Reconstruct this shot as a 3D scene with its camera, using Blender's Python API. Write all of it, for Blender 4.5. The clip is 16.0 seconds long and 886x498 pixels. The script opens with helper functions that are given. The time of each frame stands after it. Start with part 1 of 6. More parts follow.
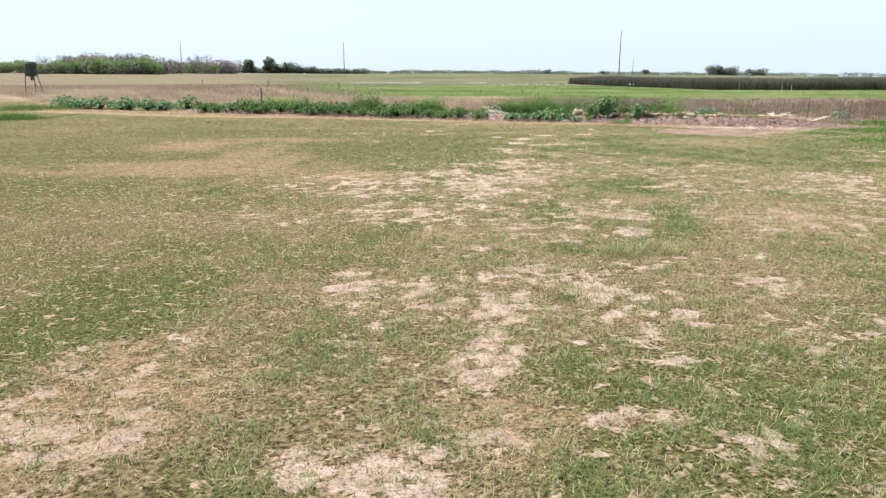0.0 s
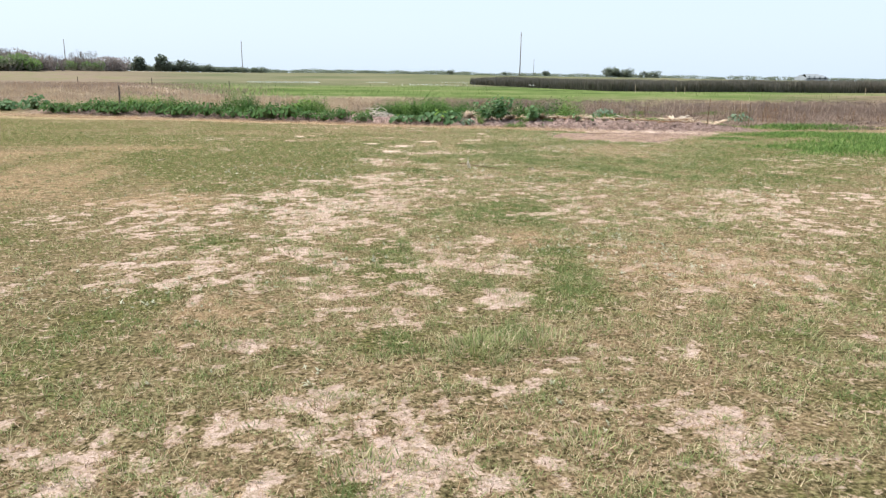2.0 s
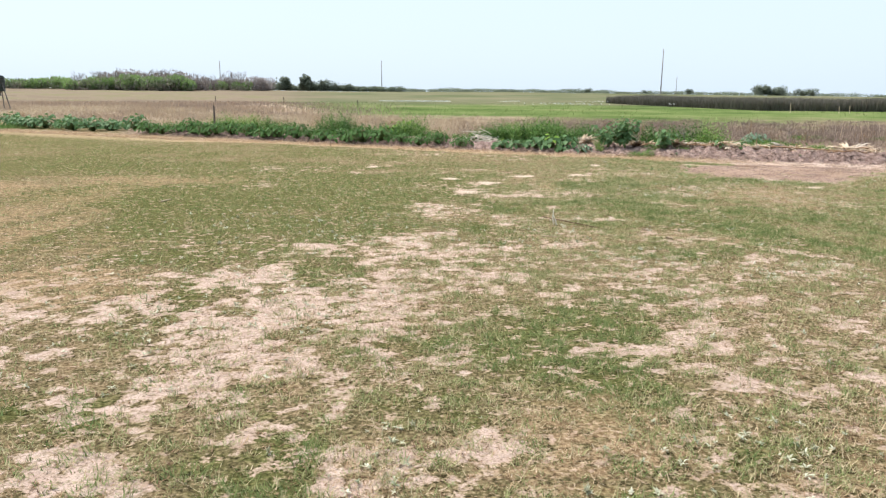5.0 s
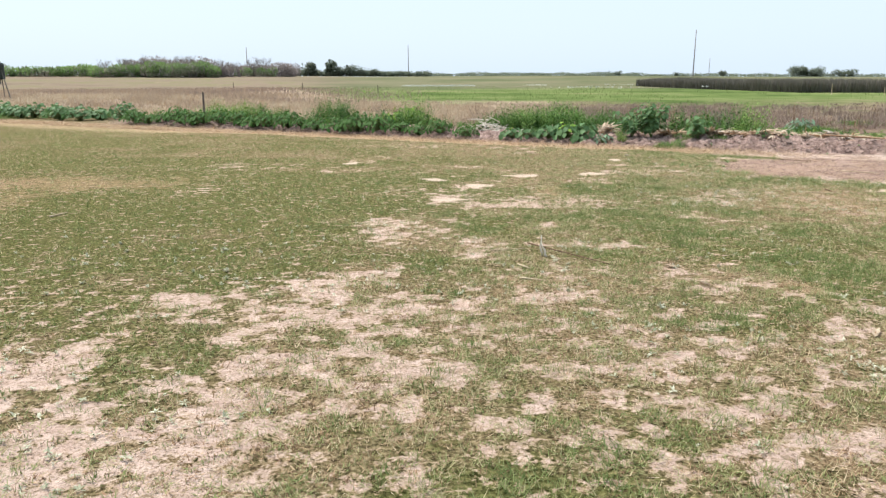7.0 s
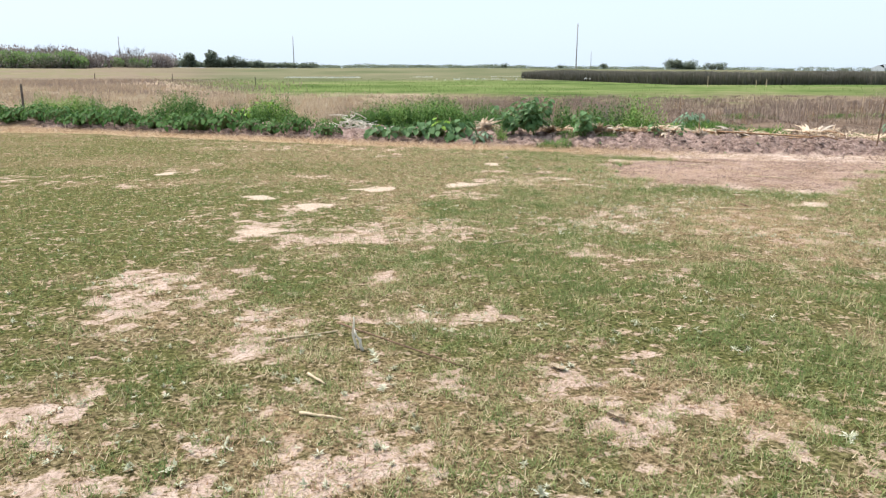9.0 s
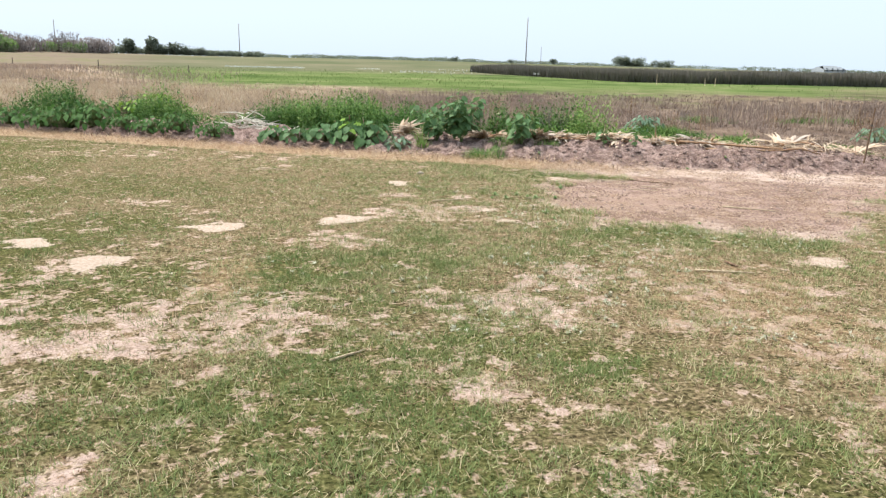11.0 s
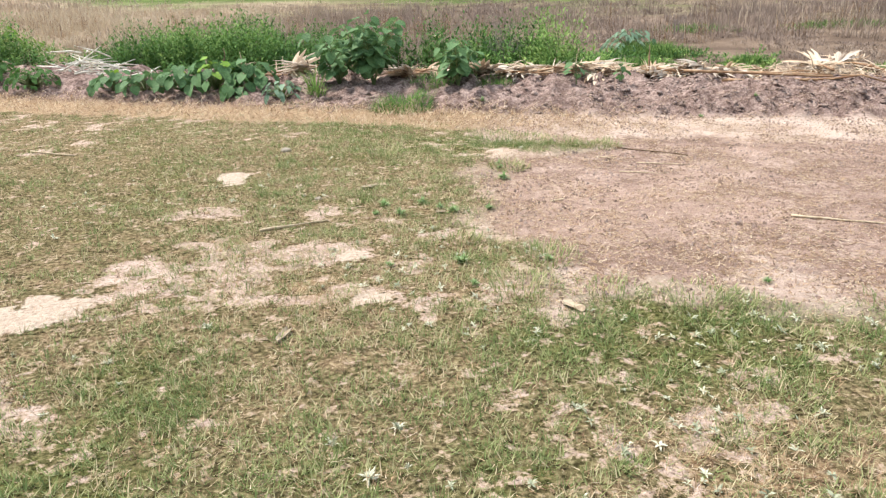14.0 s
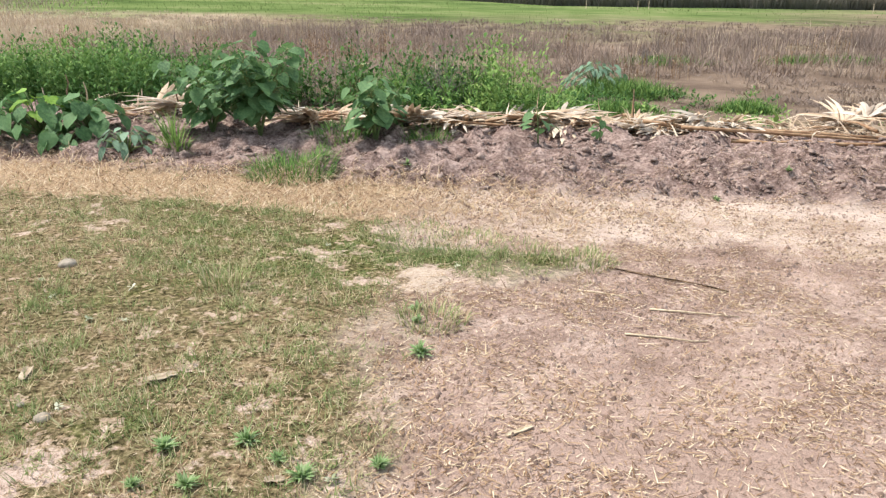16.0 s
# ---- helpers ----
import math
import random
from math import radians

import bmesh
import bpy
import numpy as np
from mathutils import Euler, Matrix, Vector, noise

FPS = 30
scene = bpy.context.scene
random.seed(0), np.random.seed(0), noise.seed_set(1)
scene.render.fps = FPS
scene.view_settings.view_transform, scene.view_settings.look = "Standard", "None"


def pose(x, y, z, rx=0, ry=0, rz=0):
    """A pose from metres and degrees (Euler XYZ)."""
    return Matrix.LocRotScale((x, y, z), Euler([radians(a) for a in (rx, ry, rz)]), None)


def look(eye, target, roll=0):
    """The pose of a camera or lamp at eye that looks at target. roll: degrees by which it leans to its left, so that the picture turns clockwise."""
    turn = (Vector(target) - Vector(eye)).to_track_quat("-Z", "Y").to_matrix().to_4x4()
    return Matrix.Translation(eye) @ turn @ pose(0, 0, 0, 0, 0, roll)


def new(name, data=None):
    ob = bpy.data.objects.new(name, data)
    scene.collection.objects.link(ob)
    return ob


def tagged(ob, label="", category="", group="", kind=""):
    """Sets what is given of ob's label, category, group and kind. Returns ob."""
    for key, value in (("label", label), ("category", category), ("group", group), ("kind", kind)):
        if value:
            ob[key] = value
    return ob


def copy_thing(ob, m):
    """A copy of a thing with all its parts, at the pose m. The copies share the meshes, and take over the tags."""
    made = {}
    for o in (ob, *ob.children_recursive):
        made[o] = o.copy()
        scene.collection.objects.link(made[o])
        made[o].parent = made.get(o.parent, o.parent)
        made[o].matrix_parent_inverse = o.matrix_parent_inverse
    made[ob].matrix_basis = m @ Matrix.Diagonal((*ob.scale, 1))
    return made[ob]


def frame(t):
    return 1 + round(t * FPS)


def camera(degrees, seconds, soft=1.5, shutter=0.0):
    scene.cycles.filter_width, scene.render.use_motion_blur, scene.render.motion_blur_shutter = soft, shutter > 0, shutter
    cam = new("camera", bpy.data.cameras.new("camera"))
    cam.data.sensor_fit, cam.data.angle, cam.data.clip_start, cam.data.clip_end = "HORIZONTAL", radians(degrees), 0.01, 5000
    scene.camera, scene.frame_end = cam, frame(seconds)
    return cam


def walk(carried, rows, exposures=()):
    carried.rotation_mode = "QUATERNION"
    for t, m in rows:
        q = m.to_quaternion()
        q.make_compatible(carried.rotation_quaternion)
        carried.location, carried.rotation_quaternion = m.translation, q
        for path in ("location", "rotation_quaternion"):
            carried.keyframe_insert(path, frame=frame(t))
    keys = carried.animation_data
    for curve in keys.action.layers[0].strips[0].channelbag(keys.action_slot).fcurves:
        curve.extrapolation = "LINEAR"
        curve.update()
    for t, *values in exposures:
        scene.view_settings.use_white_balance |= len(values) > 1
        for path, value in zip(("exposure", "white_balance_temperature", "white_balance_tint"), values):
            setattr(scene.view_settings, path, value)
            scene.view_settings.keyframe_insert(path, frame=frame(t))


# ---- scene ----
cam = camera(60.6, 16.0, soft=1.3)
METRES, EYE, TILT, LEAN, TURN = 22.059, 1.5, 0.0, 0.0, 0.0
ROWS = [
    (0.0, 0.0, 0.0, 0.0, -0.02, -12.46, 0.11),
    (0.5, 0.0093, 0.0307, -0.001, -4.53, -12.08, 0.63),
    (1.0, 0.0181, 0.0606, -0.0011, -6.05, -11.57, 0.53),
    (1.5, 0.0284, 0.0904, -0.0013, -6.86, -11.68, 0.03),
    (2.0, 0.0408, 0.1208, -0.0019, -7.06, -12.43, -0.31),
    (2.5, 0.051, 0.1488, -0.0023, -7.44, -13.09, -0.12),
    (3.0, 0.0605, 0.179, -0.0016, -5.86, -11.61, 0.37),
    (3.5, 0.0673, 0.2075, -0.0005, -0.8, -10.82, 0.52),
    (4.0, 0.0755, 0.2371, 0.0003, 4.95, -10.46, 0.18),
    (4.5, 0.0858, 0.2661, -0.0004, 2.84, -10.72, -0.31),
    (7.0, 0.1219, 0.4143, -0.0012, 5.2, -12.25, 0.26),
    (7.5, 0.1273, 0.4432, 0.0009, 3.52, -11.57, 0.86),
    (8.0, 0.1329, 0.4717, -0.0003, 1.78, -11.63, 0.1),
    (8.5, 0.1378, 0.5016, -0.0015, -0.66, -12.72, -0.02),
    (9.0, 0.1464, 0.5332, -0.0027, -2.95, -12.85, 0.14),
    (11.5, 0.1998, 0.6912, -0.0012, -7.91, -13.93, -0.33),
    (12.0, 0.2123, 0.7208, -0.0004, -10.52, -16.02, 0.94),
    (12.5, 0.2206, 0.7482, -0.0006, -11.17, -16.79, 0.01),
    (13.0, 0.2295, 0.7767, -0.001, -6.82, -17.47, 0.47),
    (13.5, 0.2386, 0.8068, -0.0021, -7.53, -19.29, 1.49),
    (14.0, 0.2482, 0.8371, -0.0024, -8.67, -19.8, 1.22),
    (14.5, 0.2564, 0.8674, -0.0023, -8.64, -18.46, -0.33),
    (15.0, 0.2657, 0.8978, -0.004, -8.23, -17.91, -1.18),
    (15.5, 0.2743, 0.9272, -0.0045, -10.7, -18.48, -1.04),
    (16.0, 0.2815, 0.957, -0.004, -12.17, -18.6, -0.75),
]
walk(cam, [(t, pose(0, 0, EYE, TILT, LEAN, TURN) @ pose(METRES * x, METRES * y, METRES * z, 90 + pitch, roll, yaw)) for t, x, y, z, yaw, pitch, roll in ROWS],
     exposures=[(0.0, 0.44), (2.0, 0.38), (4.0, 0.4), (7.0, 0.38), (9.0, 0.44), (12.5, 0.45), (14.0, 0.57), (15.0, 0.48), (16.0, 0.5)])

# ---- sky and sun: bright hazy overcast ----
SUN_UP, SUN_AZ = radians(58), radians(-60)
world = bpy.data.worlds.new("hazy_sky")
scene.world = world
world.use_nodes = True
wn, wl = world.node_tree.nodes, world.node_tree.links
wn.clear()
sky = wn.new("ShaderNodeTexSky")
sky.sky_type, sky.sun_disc = "NISHITA", False
sky.sun_elevation, sky.sun_rotation = SUN_UP, SUN_AZ
sky.dust_density, sky.air_density, sky.ozone_density = 3.0, 1.0, 1.0
haze = wn.new("ShaderNodeMix")
haze.data_type = "RGBA"
haze.inputs[0].default_value = 0.8
haze.inputs[7].default_value = (7.0, 8.3, 9.8, 1)
back = wn.new("ShaderNodeBackground")
back.inputs[1].default_value = 0.1
wout = wn.new("ShaderNodeOutputWorld")
wl.new(sky.outputs[0], haze.inputs[6])
wl.new(haze.outputs[2], back.inputs[0])
wl.new(back.outputs[0], wout.inputs[0])
sun = new("sun", bpy.data.lights.new("sun", "SUN"))
sun.data.energy, sun.data.angle, sun.data.color = 5.0, radians(5), (1.0, 0.955, 0.9)
sun.matrix_world = look((0, 0, 60), (-math.sin(SUN_AZ) * 30, -math.cos(SUN_AZ) * 30, 60 - 30 * math.tan(SUN_UP)))


# ---- plan of the land ----
RNG = np.random.default_rng(7)
TABLES = [np.random.default_rng(100 + k).random((256, 256)) for k in range(12)]


def vnoise(x, y, size, k=0):
    """Smooth value noise, 0 to 1, with lumps of that size in metres."""
    x, y = np.asarray(x, float) / size + 1000.3, np.asarray(y, float) / size + 1000.7
    i, j = np.floor(x).astype(int), np.floor(y).astype(int)
    u, v = x - i, y - j
    u, v = u * u * (3 - 2 * u), v * v * (3 - 2 * v)
    tab = TABLES[k % 12]
    i0, i1, j0, j1 = i % 256, (i + 1) % 256, j % 256, (j + 1) % 256
    return (tab[i0, j0] * (1 - u) + tab[i1, j0] * u) * (1 - v) + (tab[i0, j1] * (1 - u) + tab[i1, j1] * u) * v


def fbm(x, y, size, k=0, octaves=3):
    total, amp, norm = 0, 1.0, 0.0
    for o in range(octaves):
        total = total + amp * vnoise(x, y, size / 2.1 ** o, k + o)
        norm += amp
        amp *= 0.55
    return total / norm


def smooth(a, b, x):
    t = np.clip((np.asarray(x, float) - a) / (b - a), 0, 1)
    return t * t * (3 - 2 * t)


def front(x):
    """The y of the garden bed's front edge."""
    x = np.asarray(x, float)
    return 30.2 - 0.52 * x + 0.016 * np.maximum(0, x - 3) ** 2


def behind(x, y):
    """Metres behind the bed's front edge, square to it."""
    return (np.asarray(y, float) - front(x)) * 0.885


BARE_BY_THE_START = [  # bare, sandy patches of the lawn: x, y, half widths
    (-0.28, 2.71, 0.13, 0.18), (-0.54, 2.78, 0.1, 0.12), (0.22, 3.06, 0.09, 0.15), (0.84, 3.17, 0.14, 0.07), (-1.98, 3.32, 0.11, 0.18), (0.23, 3.92, 0.12, 0.38), (1.56, 4.7, 0.11, 0.19),
    (1.17, 4.72, 0.13, 0.16), (0.41, 4.82, 0.31, 0.21), (0.25, 4.9, 0.19, 0.39), (1.28, 4.92, 0.11, 0.53), (0.41, 5.17, 0.14, 0.14), (1.26, 5.2, 0.21, 0.28), (1.65, 5.27, 0.04, 0.23),
    (-0.77, 5.4, 0.09, 0.2), (1.04, 5.5, 0.13, 0.37), (-0.62, 5.54, 0.09, 0.18), (2.47, 5.61, 0.12, 0.22), (-0.69, 5.63, 0.11, 0.34),
]
BARE_AT_SIX = [
    (-0.31, 5.71, 0.08, 0.19), (0.77, 6.12, 0.08, 0.19), (0.34, 6.8, 0.18, 0.16), (1.26, 7.32, 0.11, 0.2), (0.96, 7.4, 0.13, 0.15), (1.95, 7.59, 0.12, 0.15), (0.81, 7.81, 0.24, 0.25),
    (1.33, 7.87, 0.14, 0.22), (-0.68, 8.33, 0.11, 0.11), (0.77, 8.65, 0.11, 0.15), (1.87, 8.71, 0.37, 0.38), (-0.11, 8.81, 0.27, 0.26), (0.23, 9.05, 0.13, 0.18), (0.49, 9.06, 0.26, 0.35),
    (1.68, 9.32, 0.18, 0.3), (2.03, 9.61, 0.18, 0.12), (5.77, 10.24, 0.22, 0.68), (1.03, 10.37, 0.28, 0.31), (5.07, 10.82, 0.35, 0.44), (0.82, 11.12, 0.76, 1.06),
]
BARE_AT_TEN = [
    (0.42, 11.32, 0.41, 0.81), (1.24, 11.44, 0.4, 0.74), (3.63, 11.46, 0.26, 0.32), (0.98, 11.62, 0.21, 0.12), (3.4, 11.98, 0.14, 0.14), (1.49, 12.03, 0.47, 0.48),
    (0.59, 12.06, 0.14, 0.26), (3.92, 12.14, 0.32, 0.32), (5.93, 12.32, 0.29, 0.54), (2.08, 12.46, 0.43, 0.23), (3.57, 12.48, 0.15, 0.19), (0.04, 12.68, 0.34, 0.38),
    (0.24, 12.79, 0.2, 0.28), (2.24, 12.92, 0.33, 0.37), (1.46, 12.98, 0.23, 0.36), (3.3, 13.02, 0.13, 0.08), (1.78, 13.89, 0.22, 0.32), (3.77, 14.01, 0.18, 0.16),
    (1.97, 14.25, 0.13, 0.19), (1.25, 14.33, 0.2, 0.31),
]
BARE_HALFWAY = [
    (1.7, 14.85, 0.15, 0.3), (3.12, 15.08, 0.11, 0.23), (2.38, 15.97, 0.21, 0.33), (3.4, 16.19, 0.4, 0.07), (1.36, 17.01, 0.23, 0.39), (3.07, 17.11, 0.12, 0.15), (4.82, 17.78, 0.19, 0.1),
    (4.52, 18.11, 0.09, 0.1), (3.31, 18.17, 0.13, 0.1), (3.04, 18.43, 0.08, 0.15), (3.41, 18.47, 0.24, 0.12), (2.5, 18.65, 0.43, 0.3), (5.4, 18.84, 0.16, 0.17), (6.56, 18.85, 0.1, 0.12),
    (6.6, 18.89, 0.09, 0.12), (1.82, 18.97, 0.21, 0.33), (3.38, 19.06, 0.14, 0.16), (2.83, 19.1, 0.14, 0.21), (5.07, 19.21, 0.13, 0.14), (6.65, 19.38, 0.21, 0.26),
]
BARE_NORTH = [
    (5.38, 19.5, 0.09, 0.11), (5.35, 19.58, 0.17, 0.19), (5.76, 19.65, 0.09, 0.16), (5.32, 19.8, 0.1, 0.09), (6.22, 19.82, 0.13, 0.11), (5.79, 19.85, 0.12, 0.16), (7.88, 20.16, 0.21, 0.17),
    (3.91, 21.09, 0.26, 0.26), (6.22, 21.62, 0.14, 0.13), (5.78, 21.64, 0.12, 0.12), (5.56, 21.85, 0.1, 0.19), (4.84, 22.16, 0.44, 0.33), (5.87, 22.26, 0.08, 0.11),
    (4.84, 22.4, 0.43, 0.34), (5.52, 22.53, 0.16, 0.16), (6.11, 22.72, 0.14, 0.08), (5.4, 23.32, 0.08, 0.13), (4.63, 23.46, 0.22, 0.1), (6.62, 23.58, 0.16, 0.17), (6.9, 24.67, 0.2, 0.2),
]
BARE = BARE_BY_THE_START + BARE_AT_SIX + BARE_AT_TEN + BARE_HALFWAY + BARE_NORTH
THIN = [  # thin, dry turf with soil showing
    (-1.69, 3.43, 0.43, 0.98), (-0.43, 5.36, 0.49, 0.61), (2.21, 5.63, 0.49, 0.42), (3.8, 8.42, 0.8, 1.13), (-0.01, 8.74, 0.99, 0.82), (3.77, 10.68, 0.74, 1.01), (-0.68, 10.82, 0.72, 0.88),
    (5.49, 11.27, 1.09, 2.06), (3.58, 13.29, 1.9, 1.4), (1.29, 13.88, 0.85, 0.77), (2.87, 14.1, 0.94, 0.66), (1.6, 14.29, 0.51, 0.82), (4.33, 14.84, 0.59, 0.59), (1.61, 17, 0.47, 0.86),
    (4.74, 17.97, 0.35, 0.32), (3.37, 18.75, 0.55, 0.68), (6.68, 18.81, 0.56, 1.61), (5.35, 19.23, 0.43, 0.64), (3.97, 21.09, 0.32, 0.39), (6.29, 21.72, 0.24, 0.32),
    (5.2, 22.06, 0.81, 0.51), (-1.3, 11.6, 1.2, 1.3), (7.6, 11.3, 1.5, 1.5),
]
SAND = [(1.87, 18.96, 0.26), (2.18, 20.29, 0.24), (2.84, 21.6, 0.24), (4.02, 21.93, 0.23), (-0.36, 23.5, 0.22), (1.4, 21.0, 0.22), (2.36, 20.43, 0.17),
        (4.7, 24.37, 0.17), (5.52, 22.46, 0.13), (5.56, 21.81, 0.14), (6.9, 24.63, 0.24), (7.87, 20.12, 0.18)]
GREEN_SOUTH = [  # greener turf
    (1.32, 3.31, 0.72, 0.84), (-2.29, 5.15, 0.82, 0.9), (0.95, 5.17, 0.1, 0.21), (1.76, 6.71, 0.33, 0.24), (1.05, 6.77, 0.19, 0.21), (-0.46, 7.96, 0.16, 0.28), (2.56, 7.99, 0.24, 0.48),
    (1.23, 8.45, 0.24, 0.66), (2.7, 8.5, 0.28, 0.72), (1.32, 9.01, 0.19, 0.62), (-0.39, 9.68, 0.3, 0.38), (0.28, 9.8, 0.16, 0.28), (2.84, 10.27, 0.25, 0.42), (2.63, 11.27, 0.51, 0.62),
    (2.02, 12.17, 0.07, 0.11), (0.78, 12.87, 0.32, 0.67), (0.4, 13.77, 0.58, 1.45), (4.14, 13.8, 0.31, 0.26), (5.02, 14.84, 0.41, 0.5), (5.22, 15.37, 0.47, 1.43), (1.85, 15.38, 0.28, 0.53),
    (7.61, 15.39, 1.25, 2.69), (-0.76, 15.54, 1.6, 2.9), (3.59, 15.59, 0.26, 0.29),
]
GREEN_NORTH = [
    (0.94, 15.98, 0.65, 1.02), (0.49, 16.43, 0.59, 1.31), (2.47, 17.11, 0.25, 0.49), (-1.61, 17.41, 2.08, 2.4), (10.5, 17.5, 2.5, 3), (3.56, 17.88, 0.41, 0.17), (5.4, 18.09, 0.18, 0.24),
    (4.25, 18.8, 0.86, 1.63), (-1.2, 19, 4.2, 3), (4.66, 19.27, 0.42, 1.73), (4.36, 20.12, 0.94, 0.94), (5.93, 20.45, 0.35, 0.24), (5.37, 20.47, 0.2, 0.32), (7.93, 20.67, 0.5, 0.4),
    (5.35, 20.88, 1.07, 0.84), (6.66, 21.24, 0.83, 0.63), (4.76, 21.25, 0.41, 0.35), (5.79, 21.26, 0.15, 0.18), (4.8, 21.5, 0.28, 0.29), (6.68, 21.56, 0.12, 0.18),
    (6.71, 21.65, 0.15, 0.12), (-4.6, 23.2, 4, 1.1), (5.61, 23.53, 0.19, 0.11), (6.8, 24.23, 0.14, 0.25), (7.27, 25.23, 0.75, 0.42),
]
GREEN = GREEN_SOUTH + GREEN_NORTH
RUST = [  # rusty, dried-up turf
    (0.3, 3.24, 0.26, 0.3), (-1.67, 3.38, 0.42, 0.92), (0.11, 7.47, 0.27, 0.36), (3.8, 8.42, 0.8, 1.13), (2.66, 9.74, 0.3, 0.49), (-4.69, 13.57, 2.42, 1.29), (-3.07, 14.27, 0.36, 2.19),
    (2.7, 14.71, 0.14, 0.15), (4.77, 14.82, 0.15, 0.31), (-4.1, 16.11, 0.63, 3.72), (6.68, 18.92, 0.47, 1.17), (3.23, 19.87, 0.2, 0.57), (5.33, 21.93, 0.11, 0.24), (-4, 20.2, 1.9, 0.9),
    (-6, 18.1, 1.4, 1.6), (-1.6, 12.4, 0.9, 0.7),
]
YARD = [(6.35, 22.5), (6.6, 21.8), (7.6, 21.4), (8.5, 20.9), (9.5, 22.0), (10.6, 22.9), (12.0, 24.5), (13.5, 26.0), (7.2, 27.0), (6.9, 25.7), (8.0, 24.85), (6.65, 24.75), (6.5, 23.5)]


class Mask:
    """Soft ellipses, ragged at the rim, drawn once on a fine chart of the lawn: about 1 inside, 0 well outside."""
    X0, Y0, STEP, NX, NY = -12.0, 0.0, 0.04, 650, 700

    def __init__(self, rows, rim=1.35, core=0.65, rough=0.55):
        gx, gy = np.meshgrid(self.X0 + self.STEP * np.arange(self.NX), self.Y0 + self.STEP * np.arange(self.NY))
        ragged = rough * ((fbm(gx, gy, 0.5, 3) - 0.5) * 2 + (fbm(gx, gy, 0.16, 9, 2) - 0.5))
        self.chart = np.zeros(gx.shape)
        for cx, cy, rx, ry in rows:
            i0, i1 = (int(np.clip((cx + s * 2.8 * rx - self.X0) / self.STEP, 0, self.NX)) for s in (-1, 1))
            j0, j1 = (int(np.clip((cy + s * 2.8 * ry - self.Y0) / self.STEP, 0, self.NY)) for s in (-1, 1))
            d = np.hypot((gx[j0:j1, i0:i1] - cx) / rx, (gy[j0:j1, i0:i1] - cy) / ry)
            self.chart[j0:j1, i0:i1] = np.maximum(self.chart[j0:j1, i0:i1], smooth(rim, core, d + ragged[j0:j1, i0:i1]))

    def __call__(self, x, y):
        u, v = (np.asarray(x, float) - self.X0) / self.STEP, (np.asarray(y, float) - self.Y0) / self.STEP
        i, j = np.clip(u.astype(int), 0, self.NX - 2), np.clip(v.astype(int), 0, self.NY - 2)
        a, b = np.clip(u - i, 0, 1), np.clip(v - j, 0, 1)
        c = self.chart
        val = (c[j, i] * (1 - a) + c[j, i + 1] * a) * (1 - b) + (c[j + 1, i] * (1 - a) + c[j + 1, i + 1] * a) * b
        return np.where((u < 0) | (v < 0) | (u > self.NX - 1) | (v > self.NY - 1), 0.0, val)


bare_at, bare_near, thin_at = Mask(BARE, 1.5, 0.6), Mask(BARE, 2.4, 0.5), Mask(THIN, 1.7, 0.4)
green_at, rust_at = Mask(GREEN, 1.6, 0.5), Mask(RUST, 1.9, 0.2, 0.8)


def yard(x, y):
    """The scraped dirt in front of the bed: 1 inside."""
    x, y = np.asarray(x, float), np.asarray(y, float)
    inside, near = np.zeros(x.shape, bool), np.full(x.shape, 9.0)
    for (ax, ay), (bx, by) in zip(YARD, YARD[1:] + YARD[:1]):
        cross = ((ay > y) != (by > y)) & (x < (bx - ax) * (y - ay) / (by - ay + 1e-9) + ax)
        inside ^= cross
        t = np.clip(((x - ax) * (bx - ax) + (y - ay) * (by - ay)) / ((bx - ax) ** 2 + (by - ay) ** 2), 0, 1)
        near = np.minimum(near, np.hypot(x - ax - t * (bx - ax), y - ay - t * (by - ay)))
    return smooth(-0.22, 0.26, np.where(inside, near, -near) + 1.0 * (fbm(x, y, 0.6, 5) - 0.5))


def bareness(x, y):
    """How worn the turf is: broad, soft drifts round the bare places."""
    wide = smooth(0.45, 0.75, fbm(x, y, 1.6, 8)) * smooth(-6, -1, np.asarray(x, float))
    return np.clip(np.maximum.reduce([bare_at(x, y), 0.8 * bare_near(x, y), 0.8 * thin_at(x, y), 0.45 * wide]), 0, 1)


def soil_shows(x, y, grow=0.0):
    """Where soil shows between the clumps of grass: 1 bare, 0 turf. Broken up at the size of single clumps."""
    fine, mid, worn = fbm(x, y, 0.12, 2, 2), fbm(x, y, 0.4, 6, 2), bareness(x, y)
    s = -0.05 - 0.06 * smooth(0.5, -1.5, np.asarray(x, float)) + grow + 0.3 * bare_at(x, y) + 0.34 * worn + (0.7 + 1.6 * worn) * (fine - 0.5) + (0.3 + 0.7 * worn) * (mid - 0.5)
    return smooth(0.0, 0.66, s)


def lushness(x, y):
    """How green the turf is, 0 to 1: broad drifts."""
    x, y = np.asarray(x, float), np.asarray(y, float)
    g = 0.5 - 0.25 * smooth(17, 22, y) * smooth(-1, 4, x) + 0.16 * smooth(1, -3, x) + 0.9 * (fbm(x, y, 2.6, 4) - 0.5) + 0.9 * (fbm(x, y, 0.6, 10) - 0.5)
    return np.clip(g + 0.44 * green_at(x, y) - 0.55 * bareness(x, y) - 0.5 * rust_at(x, y), 0, 1)


def sandy(x, y):
    """Small heaps of pale sand thrown up in the lawn."""
    ragged = 2.2 * (fbm(x, y, 0.17, 7) - 0.5)
    return np.max([smooth(1.3, 0.35, np.hypot(x - a, (y - b) * 1.1) / r + ragged) for a, b, r in SAND], 0)


